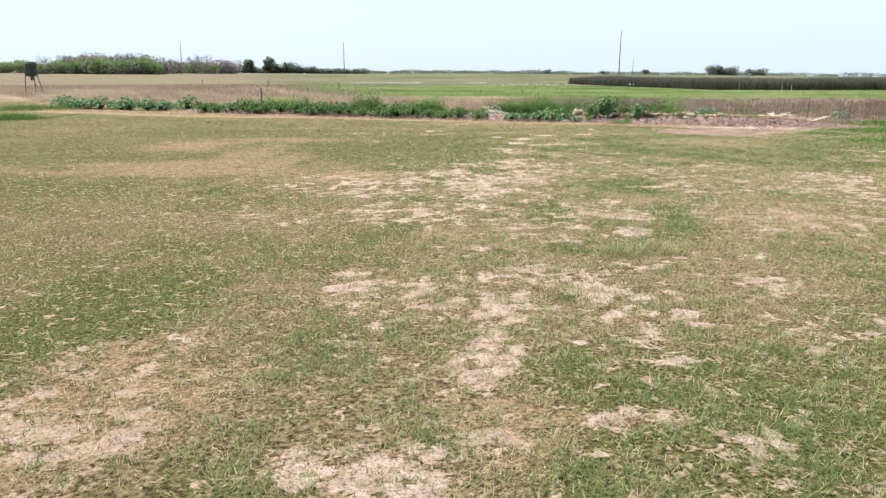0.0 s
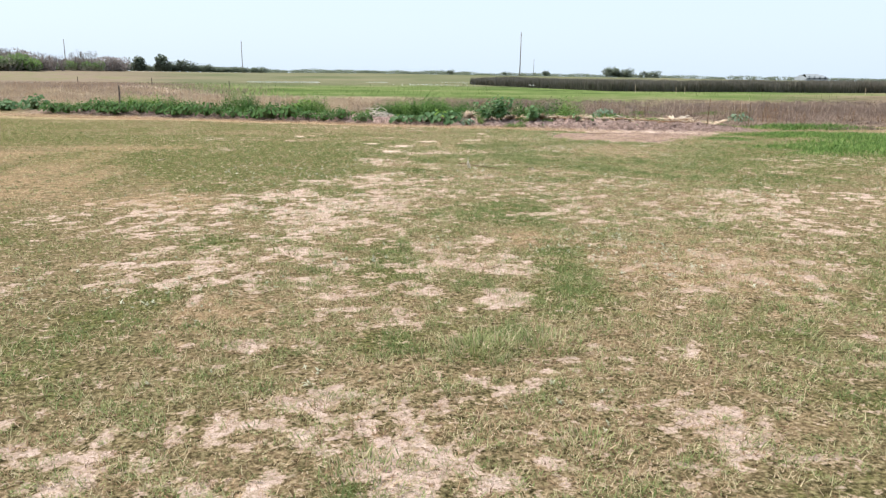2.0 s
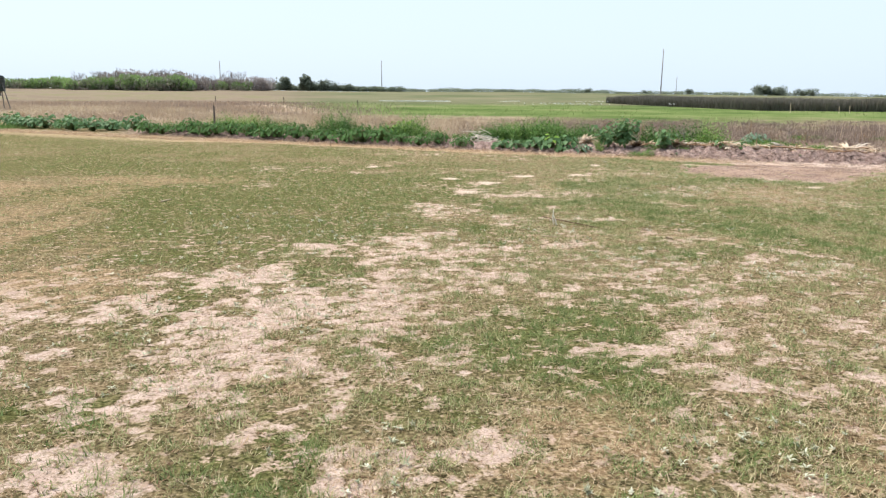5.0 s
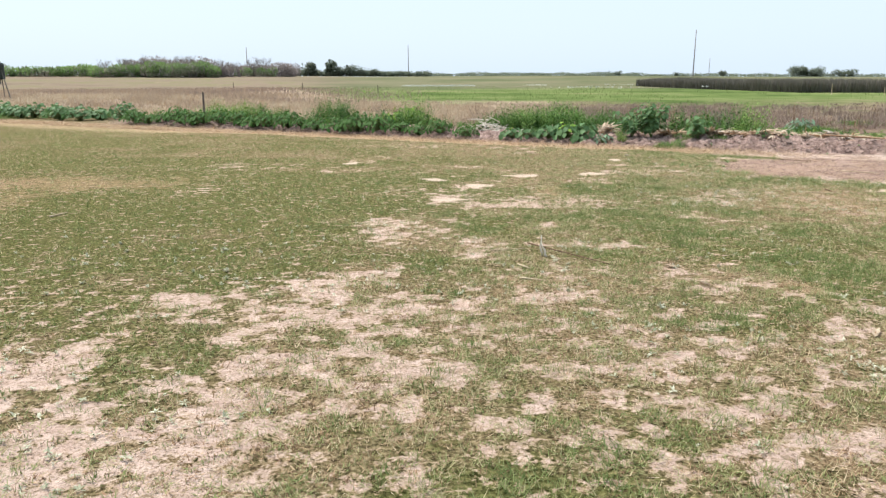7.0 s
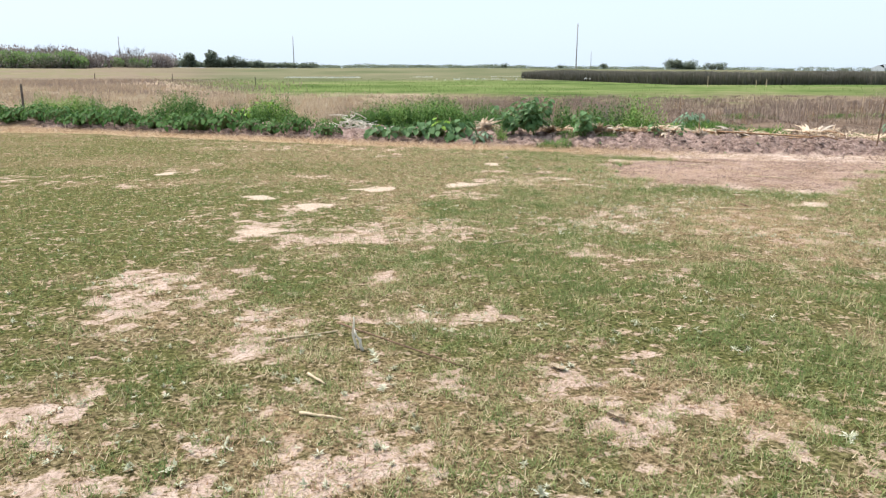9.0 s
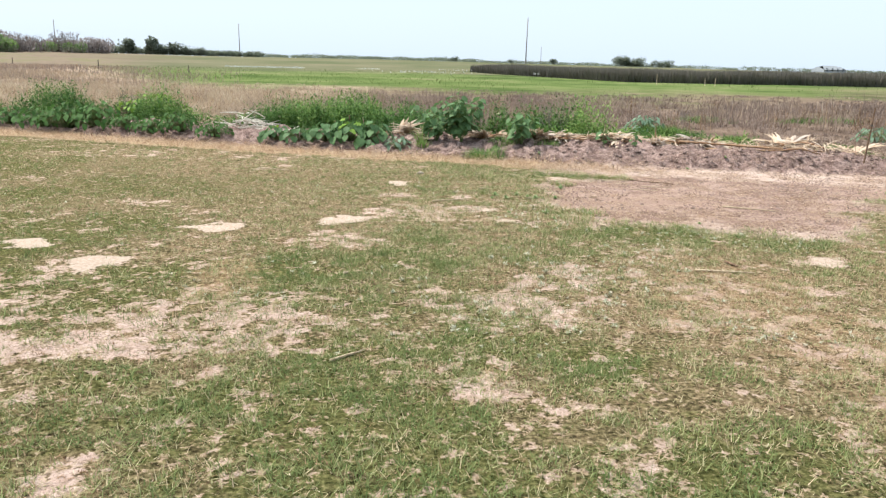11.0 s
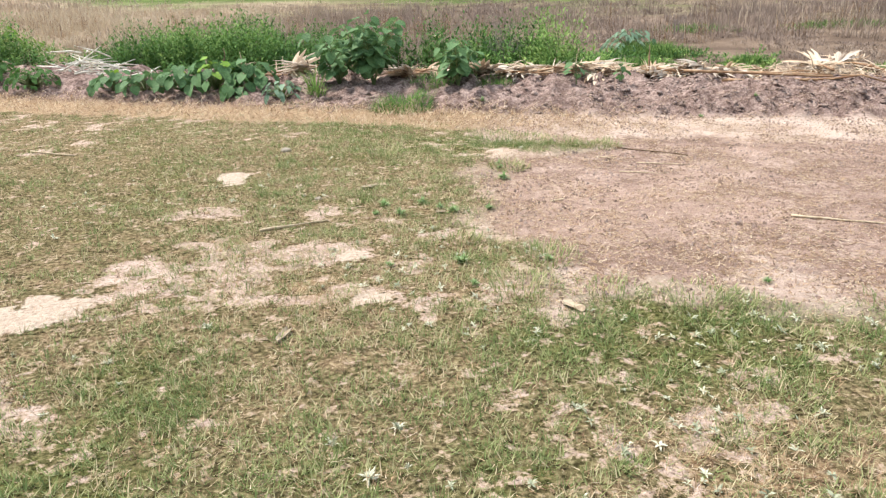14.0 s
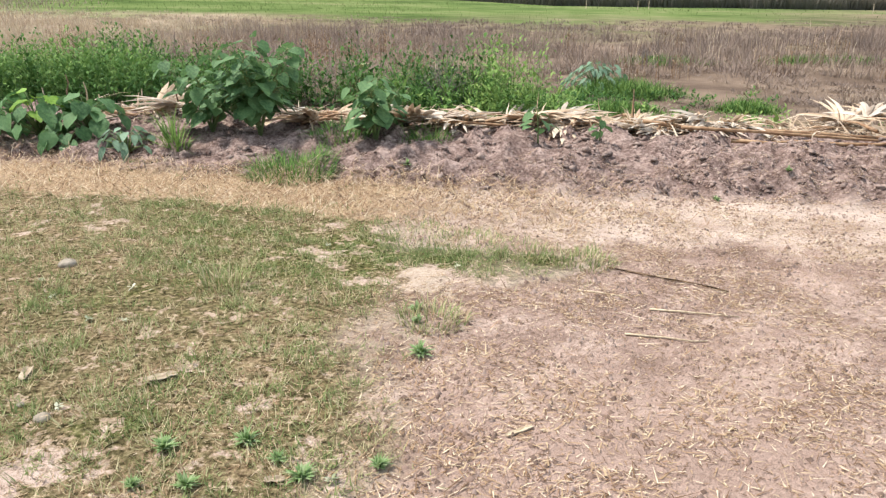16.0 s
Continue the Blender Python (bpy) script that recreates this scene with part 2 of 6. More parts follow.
def bed_soil(x, y):
    v = behind(x, y)
    return smooth(-0.15, 0.2, v + 0.25 * (fbm(x, y, 0.5, 4) - 0.5)) * smooth(3.2, 2.4, v) * smooth(-14, -11, x) * smooth(14.5, 13, x)


def straw_strip(x, y):
    v = behind(x, y) + 0.35 * (fbm(x, y, 0.7, 6) - 0.5)
    v = np.where(v < 0, v / (1 + 2.6 * smooth(-5, -11, x)), v)
    return smooth(-1.1, -0.5, v) * smooth(0.35, 0.1, v) * smooth(9.5, 7.0, x) * smooth(-24, -20, x)


def land(x, y):
    """Height of the ground."""
    x, y = np.asarray(x, float), np.asarray(y, float)
    v = behind(x, y)
    far = np.maximum(0, y - 30)
    rise = smooth(140, 275, np.hypot(x, y)) * (y > 0)
    az = np.degrees(np.arctan2(x, np.maximum(y, 1)))
    slope = 0.0098 - 0.00021 * np.clip(az - 2, 0, 40) + 0.002 * smooth(-10, -24, az)
    z = 0.0065 * far * (1 - rise) + rise * (1.5 + slope * np.hypot(x, y)) + 0.5 * smooth(-10, -27, x) * smooth(38, 54, y) * smooth(170, 90, y)
    z = z + 0.03 * (fbm(x, y, 1.4, 1) - 0.5) * smooth(200, 20, np.abs(y)) + 0.3 * (vnoise(x, y, 60, 2) - 0.5) * smooth(60, 160, y)
    ridge = smooth(-0.05, 0.9, v) * (1 - 0.6 * smooth(1.3, 2.6, v)) * smooth(5.5, 3.0, v)
    ridge = ridge * smooth(-15, -11, x) * smooth(14.5, 11.0, x)
    z = z + ridge * (0.20 + 0.12 * (fbm(x, y, 0.55, 7) - 0.5)) + bed_soil(x, y) * (0.26 * np.abs(fbm(x, y, 0.3, 9, 3) - 0.5) + 0.1 * (vnoise(x, y, 0.14, 3) - 0.5) - 0.03)
    z = z + 0.009 * sandy(x, y) * (0.4 + 1.2 * fbm(x, y, 0.14, 5)) + 0.012 * (fbm(x, y, 0.12, 8) - 0.5) * smooth(60, 30, np.abs(y))
    return z - 0.012 * yard(x, y)


def landz(x, y):
    return float(land(np.array([x]), np.array([y]))[0])


# ---- materials ----
class Mat:
    """A small helper to wire a node material."""

    def __init__(self, name):
        self.m = bpy.data.materials.new(name)
        self.m.use_nodes = True
        self.n, self.l = self.m.node_tree.nodes, self.m.node_tree.links
        self.n.clear()
        self.out = self.n.new("ShaderNodeOutputMaterial")
        self.coord = self.n.new("ShaderNodeTexCoord").outputs["Object"]

    def noise(self, scale, detail=4.0, rough=0.6, warp=0.0):
        t = self.n.new("ShaderNodeTexNoise")
        t.inputs["Scale"].default_value, t.inputs["Detail"].default_value = scale, detail
        t.inputs["Roughness"].default_value, t.inputs["Distortion"].default_value = rough, warp
        self.l.new(self.coord, t.inputs["Vector"])
        # spread the values out over the whole range
        return self.math("ADD", self.math("MULTIPLY", t.outputs["Fac"], 1.8), -0.4, True)

    def attr(self, name):
        t = self.n.new("ShaderNodeAttribute")
        t.attribute_name = name
        return t.outputs["Fac"]

    def island(self):
        return self.n.new("ShaderNodeNewGeometry").outputs["Random Per Island"]

    def rand(self):
        return self.n.new("ShaderNodeObjectInfo").outputs["Random"]

    def ramp(self, fac, *stops):
        t = self.n.new("ShaderNodeValToRGB")
        e = t.color_ramp.elements
        while len(e) < len(stops):
            e.new(0.5)
        for k, (p, c) in enumerate(stops):
            e[k].position = p
            e[k].color = (*c, 1) if len(c) == 3 else c
        self.l.new(fac, t.inputs[0])
        return t.outputs[0]

    def math(self, op, a, b=None, clamp=False):
        t = self.n.new("ShaderNodeMath")
        t.operation, t.use_clamp = op, clamp
        for s, v in zip(t.inputs, (a, b)):
            if v is None:
                continue
            if isinstance(v, (int, float)):
                s.default_value = v
            else:
                self.l.new(v, s)
        return t.outputs[0]

    def mix(self, fac, a, b, mode="MIX"):
        t = self.n.new("ShaderNodeMix")
        t.data_type, t.blend_type = "RGBA", mode
        for s, v in zip((t.inputs[0], t.inputs[6], t.inputs[7]), (fac, a, b)):
            if isinstance(v, tuple):
                s.default_value = (*v, 1)
            elif isinstance(v, (int, float)):
                s.default_value = v
            else:
                self.l.new(v, s)
        return t.outputs[2]

    def finish(self, color, rough=0.8, bump=None, strength=0.4, dist=0.02, thin=0.0, spec=0.3, metal=0.0):
        p = self.n.new("ShaderNodeBsdfPrincipled")
        p.inputs["Roughness"].default_value, p.inputs["Specular IOR Level"].default_value = rough, spec
        p.inputs["Metallic"].default_value = metal
        if isinstance(color, tuple):
            p.inputs["Base Color"].default_value = (*color, 1)
        else:
            self.l.new(color, p.inputs["Base Color"])
        if bump is not None:
            b = self.n.new("ShaderNodeBump")
            b.inputs["Strength"].default_value, b.inputs["Distance"].default_value = strength, dist
            self.l.new(bump, b.inputs["Height"])
            self.l.new(b.outputs[0], p.inputs["Normal"])
        last = p.outputs[0]
        if thin:
            t = self.n.new("ShaderNodeBsdfTranslucent")
            if isinstance(color, tuple):
                t.inputs[0].default_value = (*color, 1)
            else:
                self.l.new(color, t.inputs[0])
            mx = self.n.new("ShaderNodeMixShader")
            mx.inputs[0].default_value = thin
            self.l.new(last, mx.inputs[1])
            self.l.new(t.outputs[0], mx.inputs[2])
            last = mx.outputs[0]
        self.l.new(last, self.out.inputs[0])
        return self.m


def ground_material():
    m = Mat("ground")
    fine, mid, wide = m.noise(38, 5, 0.7), m.noise(7, 5, 0.65), m.noise(0.9, 4)
    grit = m.noise(160, 3, 0.7)
    soil = m.ramp(mid, (0.25, (0.5, 0.36, 0.292)), (0.75, (0.68, 0.525, 0.438)))
    soil = m.mix(m.ramp(grit, (0.5, (0, 0, 0)), (0.8, (0.6, 0.6, 0.6))), soil, (0.71, 0.56, 0.47))
    soil = m.mix(m.ramp(m.noise(22, 4, 0.7, 0.5), (0.52, (0, 0, 0)), (0.76, (0.6, 0.6, 0.6))), soil, (0.38, 0.27, 0.19))
    stub = m.noise(55, 3, 0.75, 0.6)
    soil = m.mix(m.ramp(stub, (0.58, (0, 0, 0)), (0.76, (0.8, 0.8, 0.8))), soil, (0.17, 0.115, 0.07))
    soil = m.mix(m.ramp(m.noise(13, 4, 0.75, 0.4), (0.56, (0, 0, 0)), (0.76, (0.7, 0.7, 0.7))), soil, (0.25, 0.19, 0.105))
    thatch = m.ramp(fine, (0.25, (0.075, 0.05, 0.028)), (0.5, (0.26, 0.185, 0.108)), (0.85, (0.5, 0.39, 0.24)))
    turf = m.ramp(fine, (0.25, (0.032, 0.026, 0.013)), (0.5, (0.15, 0.122, 0.06)), (0.85, (0.4, 0.325, 0.185)))
    green = m.ramp(fine, (0.25, (0.024, 0.028, 0.009)), (0.5, (0.1, 0.106, 0.035)), (0.85, (0.26, 0.25, 0.1)))
    turf = m.mix(m.ramp(mid, (0.42, (0, 0, 0)), (0.62, (1, 1, 1))), turf, thatch)
    lush = m.math("ADD", m.attr("lush"), m.math("MULTIPLY", m.math("SUBTRACT", mid, 0.5), 1.6))
    turf = m.mix(m.ramp(lush, (0.35, (0, 0, 0)), (0.75, (0.9, 0.9, 0.9))), turf, green)
    fleck = m.noise(11, 4, 0.7, 0.4)
    b = m.math("ADD", m.attr("bare"), m.math("ADD", m.math("MULTIPLY", m.math("SUBTRACT", fine, 0.5), 0.9), m.math("MULTIPLY", m.math("SUBTRACT", fleck, 0.5), 2.3)))
    half = m.mix(m.ramp(stub, (0.4, (0, 0, 0)), (0.62, (1, 1, 1))), (0.42, 0.32, 0.205), thatch)
    col = m.mix(m.ramp(b, (0.3, (0, 0, 0)), (0.46, (1, 1, 1))), turf, half)
    col = m.mix(m.ramp(b, (0.42, (0, 0, 0)), (0.8, (1, 1, 1))), col, soil)
    rust = m.ramp(fine, (0.3, (0.25, 0.155, 0.085)), (0.7, (0.5, 0.355, 0.215)))
    r = m.math("ADD", m.attr("rust"), m.math("MULTIPLY", m.math("SUBTRACT", mid, 0.5), 2.6))
    col = m.mix(m.ramp(r, (0.5, (0, 0, 0)), (1.0, (0.5, 0.5, 0.5))), col, rust)
    hay = m.ramp(m.noise(45, 4, 0.75, 0.8), (0.25, (0.29, 0.18, 0.105)), (0.5, (0.5, 0.355, 0.225)), (0.75, (0.68, 0.53, 0.375)))
    col = m.mix(m.ramp(m.math("ADD", m.attr("straw"), m.math("MULTIPLY", m.math("SUBTRACT", mid, 0.5), 0.7)), (0.3, (0, 0, 0)), (0.6, (0.92, 0.92, 0.92))), col, hay)
    dirt = m.ramp(m.math("ADD", m.math("MULTIPLY", m.noise(3.2, 5, 0.75), 0.7), m.math("MULTIPLY", wide, 0.3)), (0.3, (0.25, 0.166, 0.13)), (0.5, (0.375, 0.26, 0.211)), (0.7, (0.56, 0.42, 0.348)))
    dirt = m.mix(m.ramp(m.noise(24, 5, 0.8), (0.46, (0, 0, 0)), (0.7, (0.8, 0.8, 0.8))), dirt, (0.18, 0.115, 0.085))
    dirt = m.mix(m.ramp(m.noise(8, 5, 0.85, 0.8), (0.6, (0, 0, 0)), (0.72, (0.8, 0.8, 0.8))), dirt, (0.2, 0.125, 0.09))
    dirt = m.mix(m.ramp(grit, (0.55, (0, 0, 0)), (0.72, (0.6, 0.6, 0.6))), dirt, (0.55, 0.42, 0.34))
    dirt = m.mix(m.ramp(m.noise(0.8, 3), (0.45, (0, 0, 0)), (0.65, (0.45, 0.45, 0.45))), dirt, (0.5, 0.355, 0.285))
    swept = m.ramp(m.math("ADD", m.math("MULTIPLY", fine, 0.4), m.math("MULTIPLY", m.noise(2.2, 5, 0.7), 0.6)), (0.3, (0.5, 0.37, 0.3)), (0.7, (0.74, 0.6, 0.5)))
    dirt = m.mix(m.ramp(m.math("ADD", m.attr("pale"), m.math("MULTIPLY", m.math("SUBTRACT", m.noise(1.6, 5, 0.7), 0.5), 1.1)), (0.35, (0, 0, 0)), (0.75, (0.85, 0.85, 0.85))), dirt, swept)
    col = m.mix(m.attr("dirt"), col, dirt)
    bed = m.ramp(m.math("ADD", m.math("MULTIPLY", mid, 0.5), m.math("MULTIPLY", fine, 0.5)), (0.28, (0.07, 0.045, 0.038)), (0.48, (0.24, 0.165, 0.14)), (0.7, (0.48, 0.36, 0.31)))
    col = m.mix(m.attr("bed"), col, bed)
    pale = m.ramp(fine, (0.3, (0.48, 0.36, 0.275)), (0.7, (0.64, 0.52, 0.41)))
    col = m.mix(m.ramp(m.math("ADD", m.attr("sand"), m.math("MULTIPLY", m.math("SUBTRACT", fine, 0.5), 0.5)), (0.4, (0, 0, 0)), (0.6, (1, 1, 1))), col, pale)
    tan = m.ramp(wide, (0.3, (0.25, 0.185, 0.135)), (0.7, (0.38, 0.295, 0.215)))
    red = m.ramp(m.noise(0.5, 5), (0.35, (0.14, 0.1, 0.075)), (0.65, (0.24, 0.175, 0.13)))
    marsh = m.ramp(m.math("ADD", m.math("MULTIPLY", m.noise(0.06, 4, 0.6), 0.6), m.math("MULTIPLY", m.noise(0.45, 5, 0.7), 0.4)), (0.3, (0.055, 0.085, 0.028)), (0.45, (0.1, 0.14, 0.045)), (0.58, (0.14, 0.175, 0.065)), (0.72, (0.2, 0.195, 0.1)))
    col = m.mix(m.attr("tan"), col, tan)
    col = m.mix(m.attr("red"), col, red)
    col = m.mix(m.attr("marsh"), col, marsh)
    far = m.ramp(m.noise(0.02, 6, 0.7), (0.3, (0.1, 0.115, 0.06)), (0.7, (0.18, 0.165, 0.105)))
    heath = m.ramp(m.math("ADD", m.math("MULTIPLY", m.noise(0.035, 5, 0.65), 0.7), m.math("MULTIPLY", m.noise(0.4, 4, 0.7), 0.3)), (0.3, (0.15, 0.12, 0.088)), (0.5, (0.21, 0.165, 0.122)), (0.62, (0.17, 0.16, 0.09)), (0.78, (0.25, 0.19, 0.14)))
    col = m.mix(m.attr("far"), col, m.mix(m.attr("heath"), far, heath))
    h = m.math("ADD", m.math("MULTIPLY", fine, 0.7), m.math("MULTIPLY", grit, 0.3))
    return m.finish(col, 1.0, h, 0.9, 0.025, spec=0.0)


def blade_material(name, *stops, thin=0.25, spread=0.35, rough=0.7, spec=0.1):
    """Grass, straw and leaves: colour by the blade's own tone, each a little different."""
    m = Mat(name)
    tone = m.math("ADD", m.attr("tone"), m.math("MULTIPLY", m.math("SUBTRACT", m.island(), 0.5), spread))
    return m.finish(m.ramp(tone, *stops), rough, thin=thin, spec=spec)


def leaf_material(name, dark, light, edge=(0.3, 0.3, 0.08), thin=0.3, rough=0.6, vary=1.0):
    m = Mat(name)
    c = m.mix(m.ramp(m.noise(5, 4), (0.35, (0, 0, 0)), (0.65, (1, 1, 1))), dark, light)
    c = m.mix(m.math("MULTIPLY", m.rand(), 0.6 * vary), c, tuple(1.25 * v for v in light))
    c = m.mix(m.ramp(m.noise(30, 3), (0.6, (0, 0, 0)), (0.78, (0.5, 0.5, 0.5))), c, edge)
    return m.finish(c, rough, m.noise(25, 3), 0.3, 0.01, thin=thin, spec=0.25)


def plain_material(name, a, b, scale=6, rough=0.8, metal=0.0, stretch=None, bump=0.3):
    m = Mat(name)
    if stretch:
        t = m.n.new("ShaderNodeMapping")
        t.inputs["Scale"].default_value = stretch
        m.l.new(m.coord, t.inputs[0])
        m.coord = t.outputs[0]
    n = m.noise(scale, 6, 0.65)
    c = m.ramp(n, (0.3, a), (0.7, b))
    c = m.mix(m.math("MULTIPLY", m.noise(scale * 6, 3), 0.25), c, tuple(0.6 * v for v in a))
    return m.finish(c, rough, n, bump, 0.01, metal=metal)


M_GROUND = ground_material()
M_LAWN = blade_material("lawn_blade", (0.0, (0.33, 0.225, 0.135)), (0.1, (0.45, 0.335, 0.21)), (0.22, (0.58, 0.475, 0.31)), (0.36, (0.44, 0.395, 0.225)), (0.55, (0.29, 0.31, 0.135)), (0.78, (0.205, 0.248, 0.09)), (1.0, (0.118, 0.165, 0.055)))
M_STRAW = blade_material("straw", (0.0, (0.15, 0.09, 0.055)), (0.3, (0.34, 0.215, 0.125)), (0.6, (0.5, 0.365, 0.22)), (1.0, (0.68, 0.56, 0.41)), spread=0.7)
M_DRY = blade_material("dry_grass", (0.0, (0.2, 0.15, 0.125)), (0.35, (0.29, 0.22, 0.17)), (0.7, (0.42, 0.33, 0.225)), (1.0, (0.55, 0.46, 0.33)), spread=0.15)
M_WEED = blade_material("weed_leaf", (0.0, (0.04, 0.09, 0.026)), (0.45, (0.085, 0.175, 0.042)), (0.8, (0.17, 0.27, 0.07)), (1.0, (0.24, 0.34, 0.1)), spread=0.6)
M_MARSH = blade_material("marsh_grass", (0.0, (0.085, 0.125, 0.04)), (0.5, (0.13, 0.175, 0.055)), (1.0, (0.19, 0.215, 0.085)), spread=0.15)
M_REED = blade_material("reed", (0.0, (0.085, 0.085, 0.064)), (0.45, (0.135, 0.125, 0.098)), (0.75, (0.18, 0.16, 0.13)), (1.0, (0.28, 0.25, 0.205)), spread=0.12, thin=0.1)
# twig greys and greens, all lightened to paint in the haze over the horizon
M_HAZED_BRUSH = blade_material("hazed_brush_leaf", (0.0, (0.34, 0.3, 0.28)), (0.3, (0.28, 0.27, 0.2)), (0.55, (0.16, 0.21, 0.11)), (0.8, (0.19, 0.3, 0.1)), (1.0, (0.25, 0.36, 0.13)), spread=0.25, thin=0.4)
# leaf green paled towards grey: the haze of distance is in the colour
M_HAZED_FARBUSH = blade_material("hazed_far_leaf", (0.0, (0.13, 0.16, 0.125)), (1.0, (0.23, 0.26, 0.185)), spread=0.5, thin=0.4)
M_SCRUB = blade_material("leafless_scrub", (0.0, (0.2, 0.175, 0.17)), (0.5, (0.29, 0.25, 0.24)), (1.0, (0.36, 0.32, 0.29)), spread=0.5, thin=0.2)
M_HERB = blade_material("herb_leaf", (0.0, (0.17, 0.27, 0.1)), (0.6, (0.28, 0.4, 0.17)), (1.0, (0.42, 0.5, 0.28)), spread=0.0, thin=0.45)
M_SILVER = blade_material("silver_leaf", (0.0, (0.27, 0.29, 0.19)), (0.5, (0.46, 0.46, 0.33)), (1.0, (0.68, 0.66, 0.52)), spread=0.0, thin=0.15)
M_TWIG = plain_material("grey_twig", (0.16, 0.13, 0.115), (0.3, 0.25, 0.22), 20)
M_STICK = plain_material("dry_stick", (0.36, 0.27, 0.17), (0.62, 0.5, 0.35), 30)
M_DARKSTICK = plain_material("dark_stick", (0.1, 0.06, 0.035), (0.24, 0.15, 0.09), 30)
M_CLOD = plain_material("soil_clod", (0.12, 0.08, 0.065), (0.36, 0.265, 0.22), 9)
M_DARKSOIL = plain_material("dark_soil_crumb", (0.1, 0.062, 0.045), (0.3, 0.2, 0.155), 9)
M_LEAF = leaf_material("garden_leaf", (0.028, 0.08, 0.018), (0.075, 0.165, 0.036), edge=(0.12, 0.2, 0.05), rough=0.75)
M_BIGLEAF = leaf_material("broad_leaf", (0.042, 0.105, 0.04), (0.125, 0.225, 0.085), edge=(0.2, 0.26, 0.1))
M_SQUASH = leaf_material("squash_leaf", (0.042, 0.105, 0.036), (0.115, 0.215, 0.08), edge=(0.18, 0.25, 0.09))
M_YOUNG = leaf_material("young_leaf", (0.1, 0.22, 0.02), (0.2, 0.34, 0.04))
M_BLUE = leaf_material("blue_green_leaf", (0.09, 0.17, 0.1), (0.2, 0.3, 0.19), edge=(0.35, 0.4, 0.3))
M_BARK = plain_material("tan_bark", (0.28, 0.21, 0.14), (0.48, 0.39, 0.28), 25)
M_STEM = plain_material("green_stem", (0.1, 0.15, 0.05), (0.2, 0.24, 0.09), 15, 0.6)


def frond_material(name, *stops):
    m = Mat(name)
    c = m.ramp(m.math("ADD", m.math("MULTIPLY", m.island(), 0.75), m.math("MULTIPLY", m.noise(25, 4), 0.3)), *stops)
    return m.finish(c, 0.75, m.noise(60, 2), 0.3, 0.005, thin=0.2)


M_FROND = frond_material("dry_palm_frond", (0.12, (0.2, 0.125, 0.075)), (0.4, (0.42, 0.3, 0.2)), (0.75, (0.62, 0.49, 0.35)), (1.0, (0.74, 0.63, 0.49)))
M_FRONDPALE = frond_material("bleached_palm_frond", (0.12, (0.26, 0.19, 0.14)), (0.4, (0.5, 0.405, 0.315)), (1.0, (0.74, 0.66, 0.56)))
M_PETIOLE = plain_material("dry_palm_stalk", (0.2, 0.1, 0.05), (0.42, 0.27, 0.15), 10, 0.6)
M_BLEACH = plain_material("bleached_stalk", (0.55, 0.49, 0.4), (0.82, 0.77, 0.67), 14)
M_POST = plain_material("weathered_post", (0.08, 0.06, 0.05), (0.2, 0.16, 0.13), 12)
# pole wood with distance haze painted in: greyer and lighter
M_HAZED_POLE = plain_material("hazed_pole_wood", (0.2, 0.18, 0.17), (0.32, 0.29, 0.27), 4)
M_BARREL = plain_material("dark_green_paint", (0.015, 0.02, 0.015), (0.04, 0.05, 0.04), 6, 0.5)
M_STEEL = plain_material("dull_steel", (0.08, 0.07, 0.065), (0.18, 0.16, 0.14), 14, 0.55, 0.5)
M_SIDING = plain_material("grey_siding", (0.3, 0.33, 0.36), (0.4, 0.43, 0.46), 1.5, 0.7)
M_ROOF = plain_material("grey_roofing", (0.2, 0.22, 0.23), (0.3, 0.32, 0.33), 1.5, 0.8)
M_PANE = plain_material("dark_pane", (0.03, 0.04, 0.05), (0.06, 0.07, 0.09), 3, 0.15)
M_STONE = plain_material("pale_stone", (0.22, 0.18, 0.13), (0.38, 0.32, 0.25), 20)
M_PETAL = plain_material("cream_petal", (0.7, 0.62, 0.3), (0.85, 0.8, 0.55), 20)
M_WHITE = plain_material("white_petal", (0.75, 0.76, 0.7), (0.85, 0.85, 0.82), 8)


# ---- mesh helpers ----
def mesh_from(name, verts, faces, material, tone=None):
    """A mesh from arrays: verts (n, 3), faces (m, 3) or a list of faces."""
    me = bpy.data.meshes.new(name)
    verts = np.asarray(verts, np.float32)
    if isinstance(faces, np.ndarray):
        k = faces.shape[1]
        me.vertices.add(len(verts))
        me.vertices.foreach_set("co", verts.ravel())
        me.loops.add(faces.size)
        me.loops.foreach_set("vertex_index", faces.astype(np.int32).ravel())
        me.polygons.add(len(faces))
        me.polygons.foreach_set("loop_start", np.arange(0, faces.size, k, dtype=np.int32))
        me.update(calc_edges=True)
    else:
        me.from_pydata(verts.tolist(), [], faces)
    if tone is not None:
        me.attributes.new("tone", "FLOAT", "POINT").data.foreach_set("value", np.asarray(tone, np.float32))
    me.materials.append(material)
    return me


def stuff(name, verts, faces, material, label, category, tone=None, parent=None, kind="stuff"):
    ob = new(name, mesh_from(name, verts, faces, material, tone))
    if parent:
        ob.parent = parent
        return tagged(ob, label, kind=kind)
    return tagged(ob, label, category, kind=kind)


def part(name, me, parent, label="", at=None):
    """A mesh as one part of a thing."""
    ob = new(name, me)
    ob.parent = parent
    if at is not None:
        ob.matrix_basis = at
    return tagged(ob, label)


def thing(name, label, category, at, group=""):
    ob = new(name)
    ob.empty_display_size = 0.1
    ob.matrix_basis = at
    return tagged(ob, label, category, group)


def smooth_shade(me):
    me.polygons.foreach_set("use_smooth", np.ones(len(me.polygons), bool))
    return me


